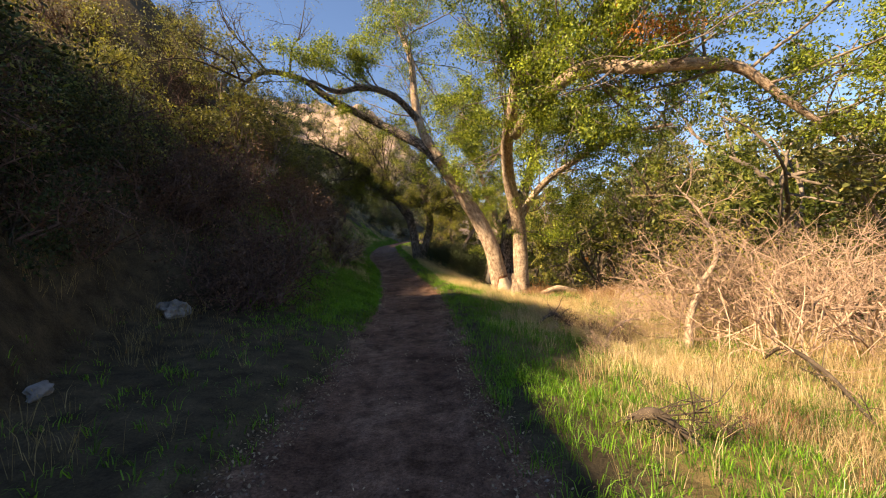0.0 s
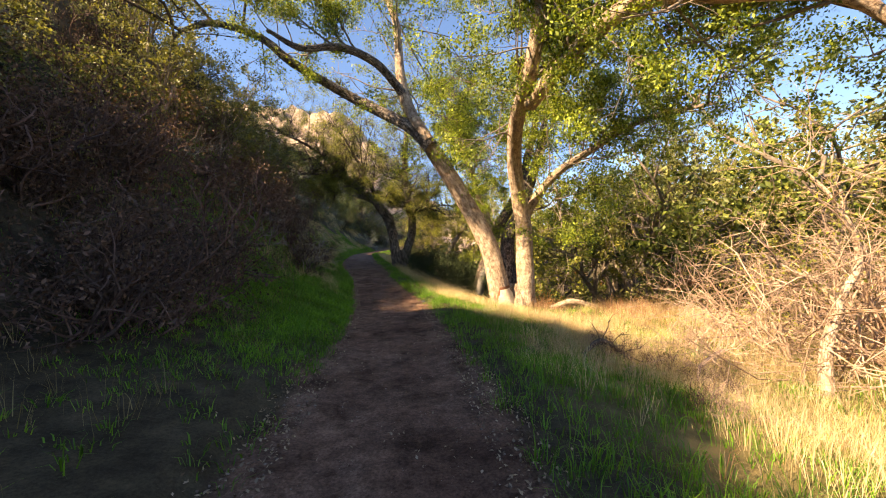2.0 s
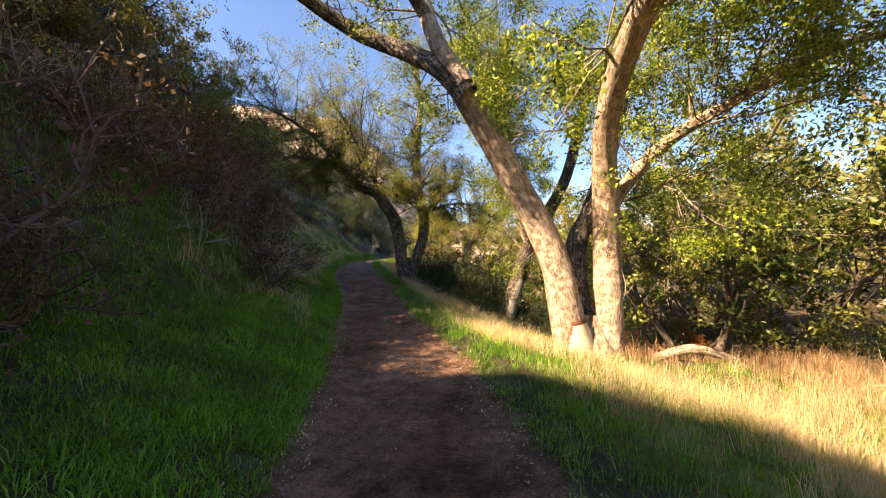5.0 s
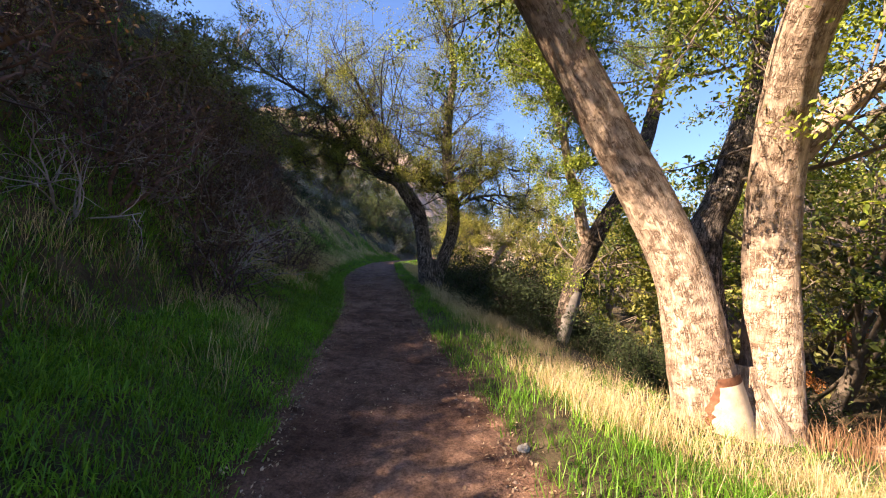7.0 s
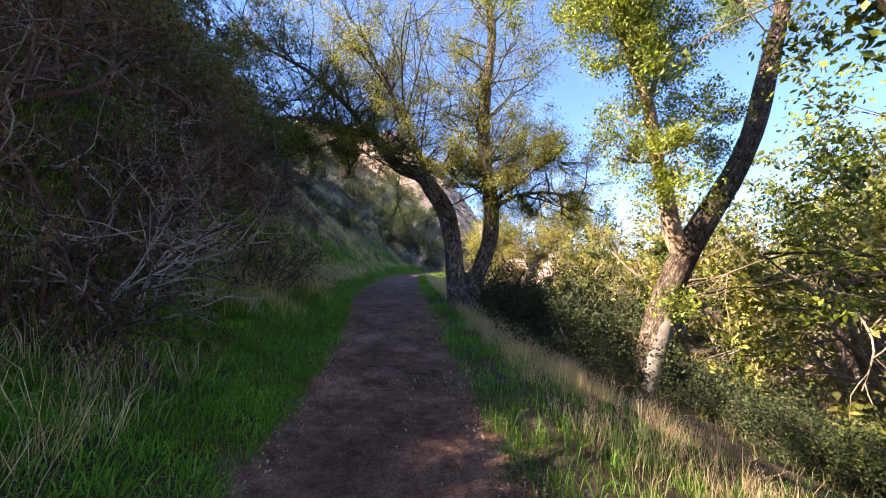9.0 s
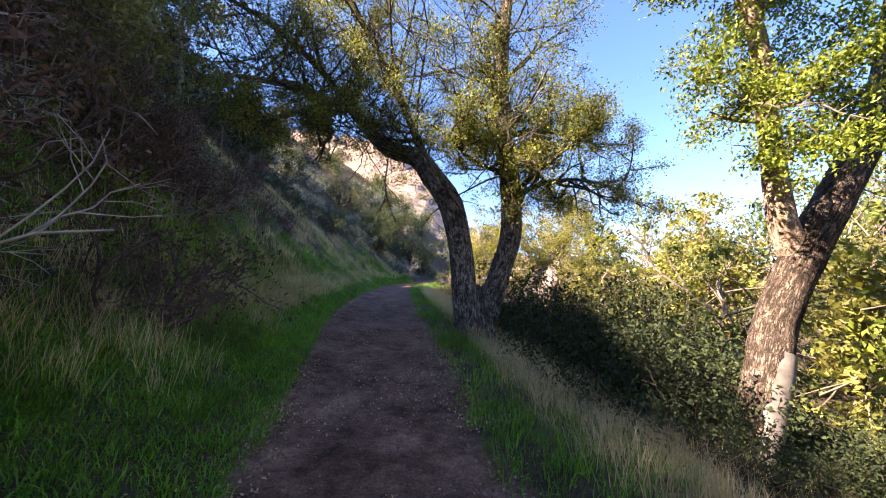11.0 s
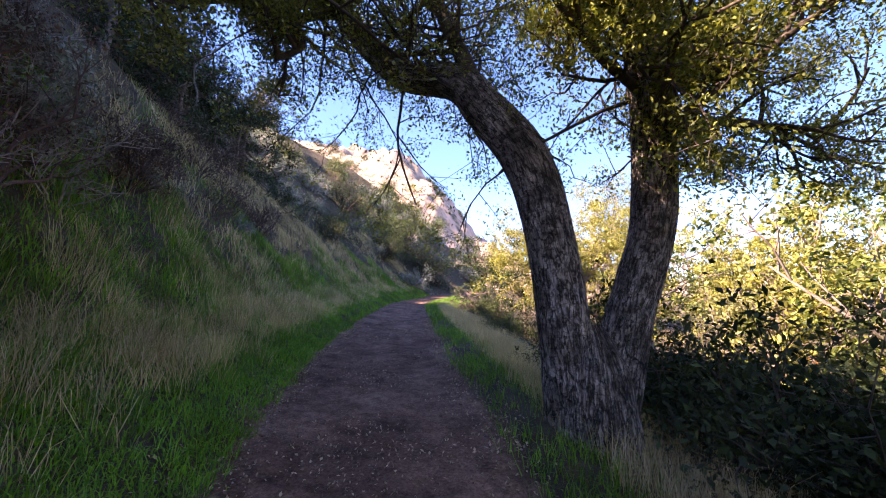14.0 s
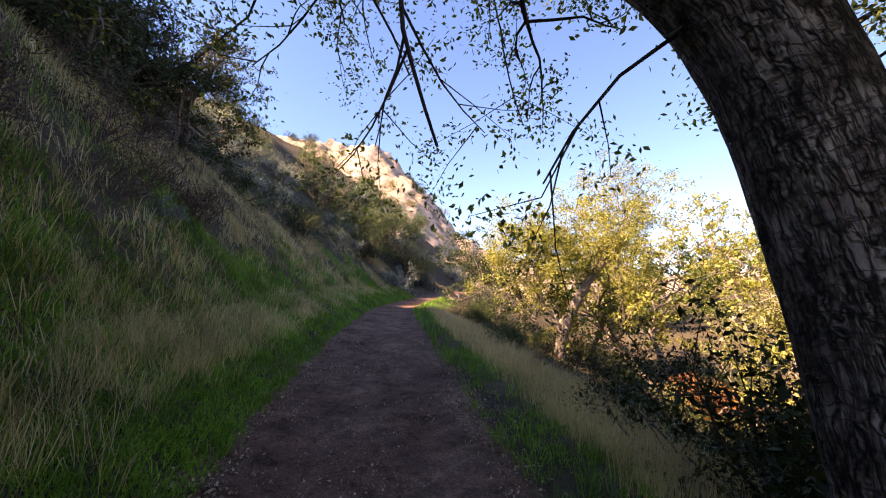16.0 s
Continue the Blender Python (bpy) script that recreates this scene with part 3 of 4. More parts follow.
# the leaning oak farther along
r2 = np.random.default_rng(12)
oak2 = tagged(empty("oak_tree", 2.6, 24.4, -1.7), "slender oak leaning out over the gully, bark scarred at the foot", "tree")
T2_MAIN = [(2.73, 25.13, -2.15), (3.07, 25.03, -0.68), (3.66, 25.28, 1.00), (4.25, 25.10, 2.53), (5.21, 25.19, 4.11), (5.84, 25.28, 5.51), (6.36, 25.38, 7.41), (6.78, 25.47, 9.07), (7.08, 25.47, 11.53)]
T2_FORK = [(4.02, 25.25, 1.92), (3.66, 25.10, 2.72), (3.40, 24.91, 3.69), (2.96, 24.45, 4.40), (2.64, 24.17, 5.53), (2.15, 23.98, 6.68), (1.76, 23.84, 8.07), (1.48, 23.75, 9.56)]
part("trunk", tube_mesh("trunk", T2_MAIN, [0.36, 0.34, 0.33, 0.32, 0.27, 0.25, 0.22, 0.18, 0.1], BARK_SHADED, sides=40, per=140, rough=0.09, seed=9), oak2, "leaning furrowed trunk")
part("limb", tube_mesh("limb", T2_FORK, [0.25, 0.22, 0.19, 0.16, 0.13, 0.11, 0.08, 0.04], BARK_PALE, sides=24, per=80, rough=0.08, seed=10), oak2, "pale forked limb")
scar(oak2, T2_MAIN, [0.36, 0.34, 0.33, 0.32], 0.035, 0.20, 215, 300, WOOD_GREY, "long bare scar of grey wood darkened for shade", 1.06, 5)
st, tp = [], []
sprout(T2_FORK, 0.2, r2, st, tp, 26, 1.35, 2, 0.36, 0.3)
sprout(T2_FORK[4:], 0.2, r2, st, tp, 20, 2.2, 2, 0.3, 0.3)
sprout(T2_MAIN, 0.2, r2, st, tp, 10, 2.0, 2, 0.8, 0.3)
finish_tree(oak2, st, tp, r2, 84, 0.26, 0.075, LEAF_OAK, BARK_FAR, "fresh green oak leaves")

# the forked oak beside the trail
r3 = np.random.default_rng(13)
oak3 = tagged(empty("oak_tree", -1.75, 27.1, 0.0), "thick forked oak with deeply cracked grey bark beside the trail", "tree")
T3_FOOT = [(-1.72, 27.10, -0.35), (-1.74, 27.10, 0.30), (-1.74, 27.12, 0.85), (-1.72, 27.20, 1.30)]
T3_LEFT = [(-1.86, 27.10, 0.20), (-2.00, 27.10, 1.10), (-2.12, 27.20, 2.15), (-2.42, 27.30, 3.29), (-2.93, 27.50, 4.06), (-3.37, 27.70, 4.62), (-4.24, 28.20, 5.04), (-4.88, 28.30, 5.64), (-5.53, 28.30, 6.39), (-5.96, 27.70, 6.15), (-6.36, 27.20, 6.23), (-6.96, 26.70, 6.15), (-7.80, 26.20, 6.03)]
T3_RIGHT = [(-1.54, 27.10, 0.40), (-1.22, 27.30, 1.45), (-0.92, 27.30, 2.57), (-0.98, 27.10, 3.81), (-1.22, 26.80, 4.88), (-1.30, 26.80, 6.20), (-1.27, 26.90, 7.50), (-1.16, 26.90, 9.59), (-1.80, 26.90, 11.65)]
T3_UP = [(-2.95, 27.48, 4.1), (-3.6, 27.58, 5.6), (-4.4, 27.48, 7.2), (-5.4, 27.28, 9.0)]
T3_B1 = [(-5.40, 28.30, 6.27), (-5.91, 27.90, 5.82), (-5.71, 27.70, 5.23), (-5.86, 27.30, 4.73)]
T3_B2 = [(-5.75, 28.00, 6.25), (-6.51, 27.20, 5.58), (-6.97, 26.50, 5.00), (-6.91, 25.70, 4.80)]
T3_B3 = [(-1.13, 27.00, 4.05), (-1.87, 26.30, 4.06), (-2.25, 26.03, 4.3), (-2.55, 25.83, 4.5)]
T3_B4 = [(-1.02, 27.08, 3.44), (-0.50, 26.68, 3.9), (0.00, 26.38, 4.3), (0.60, 26.08, 4.7)]
T3_B5 = [(-1.00, 27.18, 3.4), (-0.10, 27.68, 4.0), (1.10, 28.28, 4.3), (2.40, 28.88, 4.2)]
T3_B6 = [(-1.22, 26.88, 4.9), (-0.20, 27.88, 5.5), (1.00, 28.88, 5.8), (2.10, 29.48, 5.7)]
T3_OVER = [(-4.9, 28.28, 5.64), (-6.2, 27.68, 7.1), (-7.5, 27.18, 8.1), (-9.0, 26.58, 8.7)]
part("trunk", tube_mesh("trunk", T3_FOOT, [0.54, 0.48, 0.40, 0.16], BARK_GREY, sides=90, per=90, rough=0.06, seed=12, flare=0.2), oak3, "thick cracked foot of the trunk")
part("trunk", tube_mesh("trunk", T3_LEFT, [0.34, 0.29, 0.29, 0.30, 0.28, 0.26, 0.22, 0.19, 0.16, 0.13, 0.11, 0.08, 0.04], BARK_GREY, sides=64, per=240, rough=0.07, seed=13), oak3, "trunk arching over the trail")
part("trunk", tube_mesh("trunk", T3_RIGHT, [0.30, 0.26, 0.26, 0.25, 0.22, 0.20, 0.17, 0.13, 0.06], BARK_GREY, sides=56, per=180, rough=0.07, seed=14), oak3, "upright trunk, pale above")
for line, q in ((T3_UP, 0.13), (T3_OVER, 0.11), (T3_B1, 0.09), (T3_B2, 0.07), (T3_B3, 0.06), (T3_B4, 0.06), (T3_B5, 0.08), (T3_B6, 0.08)):
    part("limb", tube_mesh("limb", line, [q, q * 0.8, q * 0.6, q * 0.35], BARK_DARK, sides=10, per=24, rough=0.08), oak3)
st, tp = [], []
sprout(T3_UP, 0.2, r3, st, tp, 32, 3.0, 2, 0.2, 0.3)
sprout(T3_OVER, 0.2, r3, st, tp, 26, 2.3, 2, 0.15, 0.4)
sprout(T3_LEFT, 0.2, r3, st, tp, 48, 2.0, 2, 0.38, 1.0)
sprout(T3_RIGHT, 0.2, r3, st, tp, 52, 1.8, 2, 0.34, 0.6)
for line in (T3_B1, T3_B2, T3_B3, T3_B4):
    sprout(line, 0.1, r3, st, tp, 11, 0.75, 2, 0.15, 0.5, 0.05)
for line in (T3_B5, T3_B6):
    sprout(line, 0.1, r3, st, tp, 18, 1.1, 2, 0.15, 0.3, 0.05)
finish_tree(oak3, st, tp, r3, 40, 0.22, 0.058, LEAF_DEEP, BARK_DARK, "dense small dark green oak leaves")

# ---- trees beyond ----


def tree_kind(name, label, seed, leaf, tall=7.0, wide=2.6, trunk=0.16, per=30, size=0.19, lean=0.2, depth=2, limbs=8, bark=None, radius=0.5):
    r = np.random.default_rng(seed)
    t = tagged(empty(name, 0, 0, 0), label, "tree")
    line = [(0, 0, -0.5)]
    d = np.array([r.normal() * lean, r.normal() * lean, 1.0])
    p = np.array([0, 0, -0.5])
    for i in range(5):
        d = unit(d + r.normal(size=3) * 0.22 + [0, 0, 0.1])
        p = p + d * tall * 0.16
        line.append(tuple(p))
    part("trunk", tube_mesh("trunk", line, [trunk, trunk * 0.85, trunk * 0.7, trunk * 0.55, trunk * 0.4, trunk * 0.2], bark or BARK_FAR, sides=10, per=22, rough=0.1, seed=seed), t)
    st, tp = [], []
    sprout(line, trunk, r, st, tp, limbs, wide, depth, 0.35, 0.35, 0.1, 1.0, trunk * 0.4)
    boughs(t, st, bark or BARK_FAR, "branch", 3)
    part("crown", leaves_mesh("crown", cluster(tp, per, radius, r, 0.7), size, leaf, r), t)["kind"] = "stuff"
    return t


def bush_kind(name, label, seed, leaf, twig, tall=1.6, stems=9, per=14, size=0.07, depth=2, spread=0.9, radius=0.2, category="bush", forks=(3, 5), thick=0.022):
    """A shrub: stems fanning from one foot, with leaves at the twig ends, or bare."""
    r = np.random.default_rng(seed)
    b = tagged(empty(name, 0, 0, 0), label, category)
    st, tp = [], []
    for k in range(stems):
        a = k * 2.4 + r.uniform(-0.4, 0.4)
        lean = r.uniform(0.25, 1.0) * spread
        stem = []
        grow((0.12 * math.cos(a), 0.12 * math.sin(a), -0.15), (math.cos(a) * lean, math.sin(a) * lean, 1.0), tall * r.uniform(0.45, 0.75), thick * tall ** 0.5, depth, r, stem, tp, 0.45, 0.05, forks, 0.8, 0.62)
        st.append(stem)
    boughs(b, st, twig, "stem", 3)
    if leaf:
        part("foliage", leaves_mesh("foliage", cluster(tp, per, radius, r, 0.8), size, leaf, r), b)["kind"] = "stuff"
    return b


placed = {}


def put(kind, x, y, scale=1.0, turn=0.0, sink=0.0, group="", stretch=1.0, tilt=0.0):
    """A plant of a kind on the ground at a place: the kind itself the first time, then copies."""
    m = pose(x, y, ground_at(x, y) - sink, tilt, 0, turn) @ Matrix.Diagonal((scale, scale, scale * stretch, 1))
    if kind.name not in placed:
        placed[kind.name] = kind
        kind.matrix_basis = m
        ob = kind
    else:
        keep = kind.matrix_basis.copy()
        kind.matrix_basis = Matrix.Identity(4)
        ob = copy_thing(kind, m)
        kind.matrix_basis = keep
    if group:
        ob["group"] = group
    return ob


TREE_GOLD = tree_kind("oak_tree", "sunlit yellow-green tree across the gully", 21, LEAF_GOLD, 9.0, 3.6, 0.2, 24, 0.24, radius=0.34)
TREE_GREEN = tree_kind("oak_tree", "green spreading oak across the gully", 22, LEAF_MID, 8.0, 3.6, 0.22, 24, 0.22, radius=0.34)
TREE_OLIVE = tree_kind("oak_tree", "dull olive tree on the slope", 23, LEAF_OLIVE, 6.5, 2.9, 0.16, 22, 0.18, radius=0.3)
TREE_DARK = tree_kind("oak_tree", "dark oak with shade put into its leaf colour", 24, LEAF_SHADE, 6.0, 3.0, 0.2, 22, 0.20, limbs=10, radius=0.34)
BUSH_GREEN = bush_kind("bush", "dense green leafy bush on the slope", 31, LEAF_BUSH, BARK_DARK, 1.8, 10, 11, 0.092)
BUSH_DARK = bush_kind("bush", "dark green bush with shade put into its leaf colour", 32, LEAF_SHADE, BARK_DARK, 2.0, 11, 20, 0.078, radius=0.24)
BUSH_OLIVE = bush_kind("bush", "olive green shrub on the hillside", 33, LEAF_OLIVE, BARK_DARK, 1.8, 9, 9, 0.09)
BUSH_SAGE = bush_kind("sage_bush", "grey-green sagebrush on the bank", 34, LEAF_SAGE, TWIG_GREY, 1.2, 9, 8, 0.09, radius=0.16)
BUSH_BROWN = bush_kind("dry_bush", "withered reddish brown bush with dead leaves", 35, LEAF_BROWN, TWIG_RED, 1.7, 12, 7, 0.06)
BUSH_DEAD = bush_kind("dead_bush", "leafless tangle of pale dead twigs", 36, None, TWIG_PALE, 1.9, 16, depth=3, spread=1.2, forks=(3, 5), thick=0.011)
BUSH_GREY = bush_kind("dead_bush", "leafless bush of grey dead twigs", 37, None, TWIG_GREY, 1.8, 11, depth=3, spread=1.2, forks=(2, 4), thick=0.013)
BUSH_GOLD = bush_kind("bush", "sunlit yellow-green bush across the gully", 38, LEAF_GOLD, BARK_FAR, 1.8, 10, 13, 0.09)
BUSH_RUST = bush_kind("bush", "rust-coloured autumn bush across the gully", 39, LEAF_RUST, BARK_FAR, 1.5, 9, 12, 0.09)

rp = np.random.default_rng(5)


def scatter(kinds, n, xs, ys, scale, sink=0.1, group="", test=None, stretch=(0.85, 1.2)):
    k = 0
    for _ in range(n * 6):
        if k >= n:
            break
        x, y = rp.uniform(*xs), rp.uniform(*ys)
        if test and not test(x, y):
            continue
        put(kinds[int(rp.integers(len(kinds)))], x, y, rp.uniform(*scale), rp.uniform(0, 360), sink, group, rp.uniform(*stretch))
        k += 1


def up_bank(a, b):
    """Between a and b metres up the bank from the trail's left edge."""
    return lambda x, y: a < float(edges(np.array([y]))[0][0]) - x < b


def down_bank(a, b):
    return lambda x, y: a < x - float(edges(np.array([y]))[1][0]) < b


# hillside on the left
scatter([BUSH_DARK, BUSH_BROWN, BUSH_OLIVE], 20, (-10, -4), (3, 12), (0.55, 0.95), group="bushes on the hillside", test=up_bank(4.2, 7.0))
scatter([BUSH_OLIVE, BUSH_BROWN, BUSH_SAGE], 18, (-14, -7), (5, 14), (0.6, 0.95), group="bushes on the hillside", test=up_bank(6.5, 11.0))
put(BUSH_BROWN, -5.8, 22.4, 1.05, 30, 0.1, "dry bushes on the bank")
scatter([BUSH_DARK, BUSH_BROWN, BUSH_GREEN], 30, (-12, -4.5), (1, 10), (0.6, 1.1), group="bushes on the hillside", test=up_bank(3.6, 9))
scatter([BUSH_BROWN], 14, (-9, -4), (8, 15), (0.9, 1.4), group="dry bushes on the bank", test=up_bank(2.2, 5.5))
scatter([BUSH_OLIVE, BUSH_OLIVE, BUSH_BROWN], 24, (-17, -6), (8, 22), (0.8, 1.35), group="bushes on the hillside", test=up_bank(5.2, 12))
# Added trees, all unseen: they stand behind the start, towards the sun.
scatter([TREE_OLIVE, TREE_DARK], 5, (-17, -10), (-16, -3), (0.5, 0.8), 0.3, "trees on the hillside", up_bank(8, 14))
for x, y, s in ((-5.7, 19.2, 1.25), (-5.2, 18.2, 0.9), (-6.4, 20.2, 1.3), (-6.0, 17.2, 1.1), (-7.0, 18.6, 1.5)):
    put(BUSH_BROWN, x, y, s, x * 97, 0.1, "dry bushes on the bank")
for x, y, s in ((-5.35, 18.9, 1.2), (-5.9, 19.9, 1.3), (-6.3, 18.0, 1.3)):
    put(BUSH_GREY, x, y, s, y * 77, 0.05, "dead bushes on the bank")
scatter([BUSH_BROWN, BUSH_BROWN, BUSH_SAGE, BUSH_GREY], 36, (-13, -4), (14.5, 30), (0.55, 0.95), group="dry bushes on the bank", test=up_bank(2.6, 5.4))
scatter([BUSH_BROWN, BUSH_BROWN, BUSH_GREY], 16, (-11, -6), (22.5, 30), (0.6, 0.95), group="dry bushes on the bank", test=up_bank(2.4, 4.6))
scatter([BUSH_SAGE, BUSH_BROWN], 9, (-14, -8), (30, 38), (0.5, 0.9), group="dry bushes on the bank", test=up_bank(3.5, 6.5))
scatter([BUSH_SAGE, BUSH_OLIVE, BUSH_BROWN, BUSH_DARK], 22, (-20, -8), (20, 36), (0.8, 1.3), group="bushes on the hillside", test=up_bank(5.5, 13))
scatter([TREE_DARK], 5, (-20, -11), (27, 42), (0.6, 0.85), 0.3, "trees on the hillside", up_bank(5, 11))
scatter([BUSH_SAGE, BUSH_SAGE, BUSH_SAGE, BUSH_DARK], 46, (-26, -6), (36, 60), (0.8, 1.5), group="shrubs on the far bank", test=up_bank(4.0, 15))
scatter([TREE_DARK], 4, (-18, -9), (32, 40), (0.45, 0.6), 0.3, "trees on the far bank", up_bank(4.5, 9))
scatter([BUSH_SAGE, BUSH_SAGE, BUSH_DARK, BUSH_GREEN], 44, (-30, 8), (56, 100), (1.3, 2.4), 0.3, "shrubs on the far bank", up_bank(1.5, 20))
scatter([BUSH_OLIVE, BUSH_DARK], 34, (-120, 30), (200, 300), (2.2, 4.5), 0.3, "scrub on the far ridge")

for x, y, q in ((-7.6, 20.8, 0.45), (-7.4, 23.6, 0.5), (-8.3, 14.6, 0.5), (-8.6, 25.5, 0.6), (-7.9, 22.8, 0.65), (-7.6, 17.2, 0.55), (-9.4, 15.6, 0.6)):
    put(TREE_OLIVE, x, y, q, x * 53 + y * 17, 0.3, "trees on the hillside")
for x, y, q in ((-1.6, 51.5, 0.75), (0.8, 49.0, 0.8), (-0.4, 56.0, 0.9)):
    put(TREE_DARK, x, y, q, x * 53 + y * 17, 0.3, "dark trees beyond the bend")
# right: the meadow's thicket, the gully and the far side
small = tagged(empty("small_tree", 5.34, 8.2, -1.2), "small crooked dead tree with pale bark in the dry grass", "tree")
S_A = [(5.34, 8.2, -1.5), (5.4, 8.25, -0.84), (5.5, 8.3, -0.4), (5.66, 8.3, 0.16), (5.47, 8.4, 0.53), (5.26, 8.5, 0.63), (4.8, 8.6, 0.95)]
S_B = [(5.62, 8.3, 0.1), (6.17, 8.4, 0.9), (6.0, 8.6, 1.79), (5.66, 9.0, 2.58)]
part("trunk", tube_mesh("trunk", S_A, [0.10, 0.085, 0.075, 0.07, 0.055, 0.045, 0.02], BARK_PALE, sides=16, per=40, rough=0.12, seed=3), small)
part("limb", tube_mesh("limb", S_B, [0.06, 0.05, 0.035, 0.015], BARK_PALE, sides=10, per=24, rough=0.1, seed=4), small)
st, tp = [], []
rs = np.random.default_rng(41)
sprout(S_A, 0.05, rs, st, tp, 7, 0.9, 3, 0.5, 0.1, 0.0, 1.0, 0.016)
sprout(S_B, 0.05, rs, st, tp, 9, 1.0, 3, 0.3, 0.1, 0.0, 1.0, 0.014)
boughs(small, st, TWIG_PALE, "branch", 3)
part("foliage", leaves_mesh("foliage", cluster(tp[::5], 7, 0.12, rs), 0.06, LEAF_GOLD, rs), small, "few yellow-green leaves")["kind"] = "stuff"
for x, y, s in ((6.8, 7.4, 1.15), (7.6, 8.6, 1.3), (6.6, 9.4, 1.25), (8.4, 7.0, 1.2), (8.8, 9.6, 1.4), (5.2, 10.2, 0.8), (9.6, 8.0, 1.3), (7.0, 11.2, 1.2), (4.6, 9.3, 0.55)):
    put(BUSH_DEAD, x, y, s * (1.4 if x > 6 else 1.0), x * 131 + y * 57, 0.05, "dead brush in the meadow")
scatter([BUSH_DEAD, BUSH_BROWN], 16, (2.6, 8.5), (3.4, 11.5), (0.18, 0.42), 0.02, "low dead brush in the meadow")
scatter([BUSH_GREEN, BUSH_GREEN, BUSH_OLIVE, BUSH_RUST], 10, (8.5, 16), (11, 20), (0.9, 1.5), group="bushes across the meadow")
scatter([BUSH_GREEN, BUSH_RUST, BUSH_BROWN, BUSH_GREEN], 10, (5, 13), (18.5, 24), (0.6, 1.0), group="bushes beyond the oak")
scatter([TREE_GREEN, TREE_GREEN, TREE_OLIVE], 7, (13, 28), (8, 24), (1.1, 1.5), 0.3, "trees across the meadow")
scatter([TREE_GREEN, TREE_OLIVE, TREE_GOLD], 14, (11, 34), (25, 46), (1.0, 1.5), 0.4, "trees across the gully")
scatter([TREE_GOLD, TREE_GREEN, TREE_GOLD], 14, (9, 44), (48, 80), (1.1, 1.6), 0.4, "trees across the gully")
scatter([TREE_GREEN, TREE_OLIVE], 16, (35, 80), (5, 90), (0.9, 1.4), 0.4, "trees far across the valley")
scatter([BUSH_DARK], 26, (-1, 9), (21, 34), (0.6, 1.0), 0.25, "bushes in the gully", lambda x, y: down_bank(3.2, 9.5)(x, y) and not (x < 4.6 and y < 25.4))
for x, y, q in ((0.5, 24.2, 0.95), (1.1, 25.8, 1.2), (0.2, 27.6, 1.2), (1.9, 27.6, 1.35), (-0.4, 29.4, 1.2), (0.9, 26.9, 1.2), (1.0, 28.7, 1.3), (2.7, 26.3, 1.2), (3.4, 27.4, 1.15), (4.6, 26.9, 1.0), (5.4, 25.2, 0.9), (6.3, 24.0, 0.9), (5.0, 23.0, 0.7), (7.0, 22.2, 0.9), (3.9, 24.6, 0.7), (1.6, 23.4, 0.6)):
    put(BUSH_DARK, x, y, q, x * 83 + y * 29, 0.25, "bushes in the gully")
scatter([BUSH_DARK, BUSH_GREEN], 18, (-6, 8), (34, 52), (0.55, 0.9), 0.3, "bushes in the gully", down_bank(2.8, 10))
scatter([BUSH_GOLD, BUSH_DARK, BUSH_RUST, BUSH_GREEN, BUSH_GREEN], 32, (5, 24), (22, 54), (0.6, 1.1), 0.2, "bushes across the gully", down_bank(9.0, 26))
put(BUSH_GOLD, 11.5, 40.5, 0.9, 15, 0.2, "bushes across the gully")
put(BUSH_RUST, 6.8, 41.5, 1.4, 40, 0.2, "bushes across the gully")
for x, y, q, kind in ((9.5, 33.0, 0.95, TREE_GREEN), (12.5, 36.5, 1.1, TREE_GOLD), (8.8, 39.5, 0.85, TREE_OLIVE), (15.0, 31.0, 1.2, TREE_GREEN), (11.2, 43.0, 1.0, TREE_GOLD), (16.5, 40.0, 1.25, TREE_OLIVE), (13.5, 27.5, 1.05, TREE_GOLD), (18.5, 35.0, 1.3, TREE_GREEN), (7.6, 46.0, 0.9, TREE_GOLD), (5.5, 52.0, 0.95, TREE_GREEN)):
    put(kind, x, y, q, x * 61 + y * 37, 0.4, "trees across the gully")

r6 = np.random.default_rng(16)
oak4 = tagged(empty("oak_tree", 2.0, 46, -1.7), "forked tree with sunlit yellow crown beyond the bend", "tree")
F_A = [(1.9, 46.0, -2.2), (2.42, 46.0, 0.3), (3.85, 46.5, 2.78), (5.87, 47.0, 5.13), (6.42, 47.0, 7.15)]
F_B = [(2.3, 46.0, 0.0), (1.21, 46.0, 1.46), (0.91, 46.0, 3.29), (1.23, 46.0, 4.87)]
part("trunk", tube_mesh("trunk", F_A, [0.3, 0.27, 0.22, 0.16, 0.06], BARK_FAR, sides=14, per=40, rough=0.1), oak4)
part("limb", tube_mesh("limb", F_B, [0.22, 0.18, 0.13, 0.06], BARK_FAR, sides=12, per=30, rough=0.1), oak4)
st, tp = [], []
sprout(F_A, 0.2, r6, st, tp, 20, 2.6, 2, 0.45, 0.5)
sprout(F_B, 0.2, r6, st, tp, 16, 2.2, 2, 0.35, 0.3)
finish_tree(oak4, st, tp, r6, 46, 0.4, 0.13, LEAF_GOLD, BARK_FAR, "yellow-green leaves in the sun")

# ---- stones, wood and litter ----


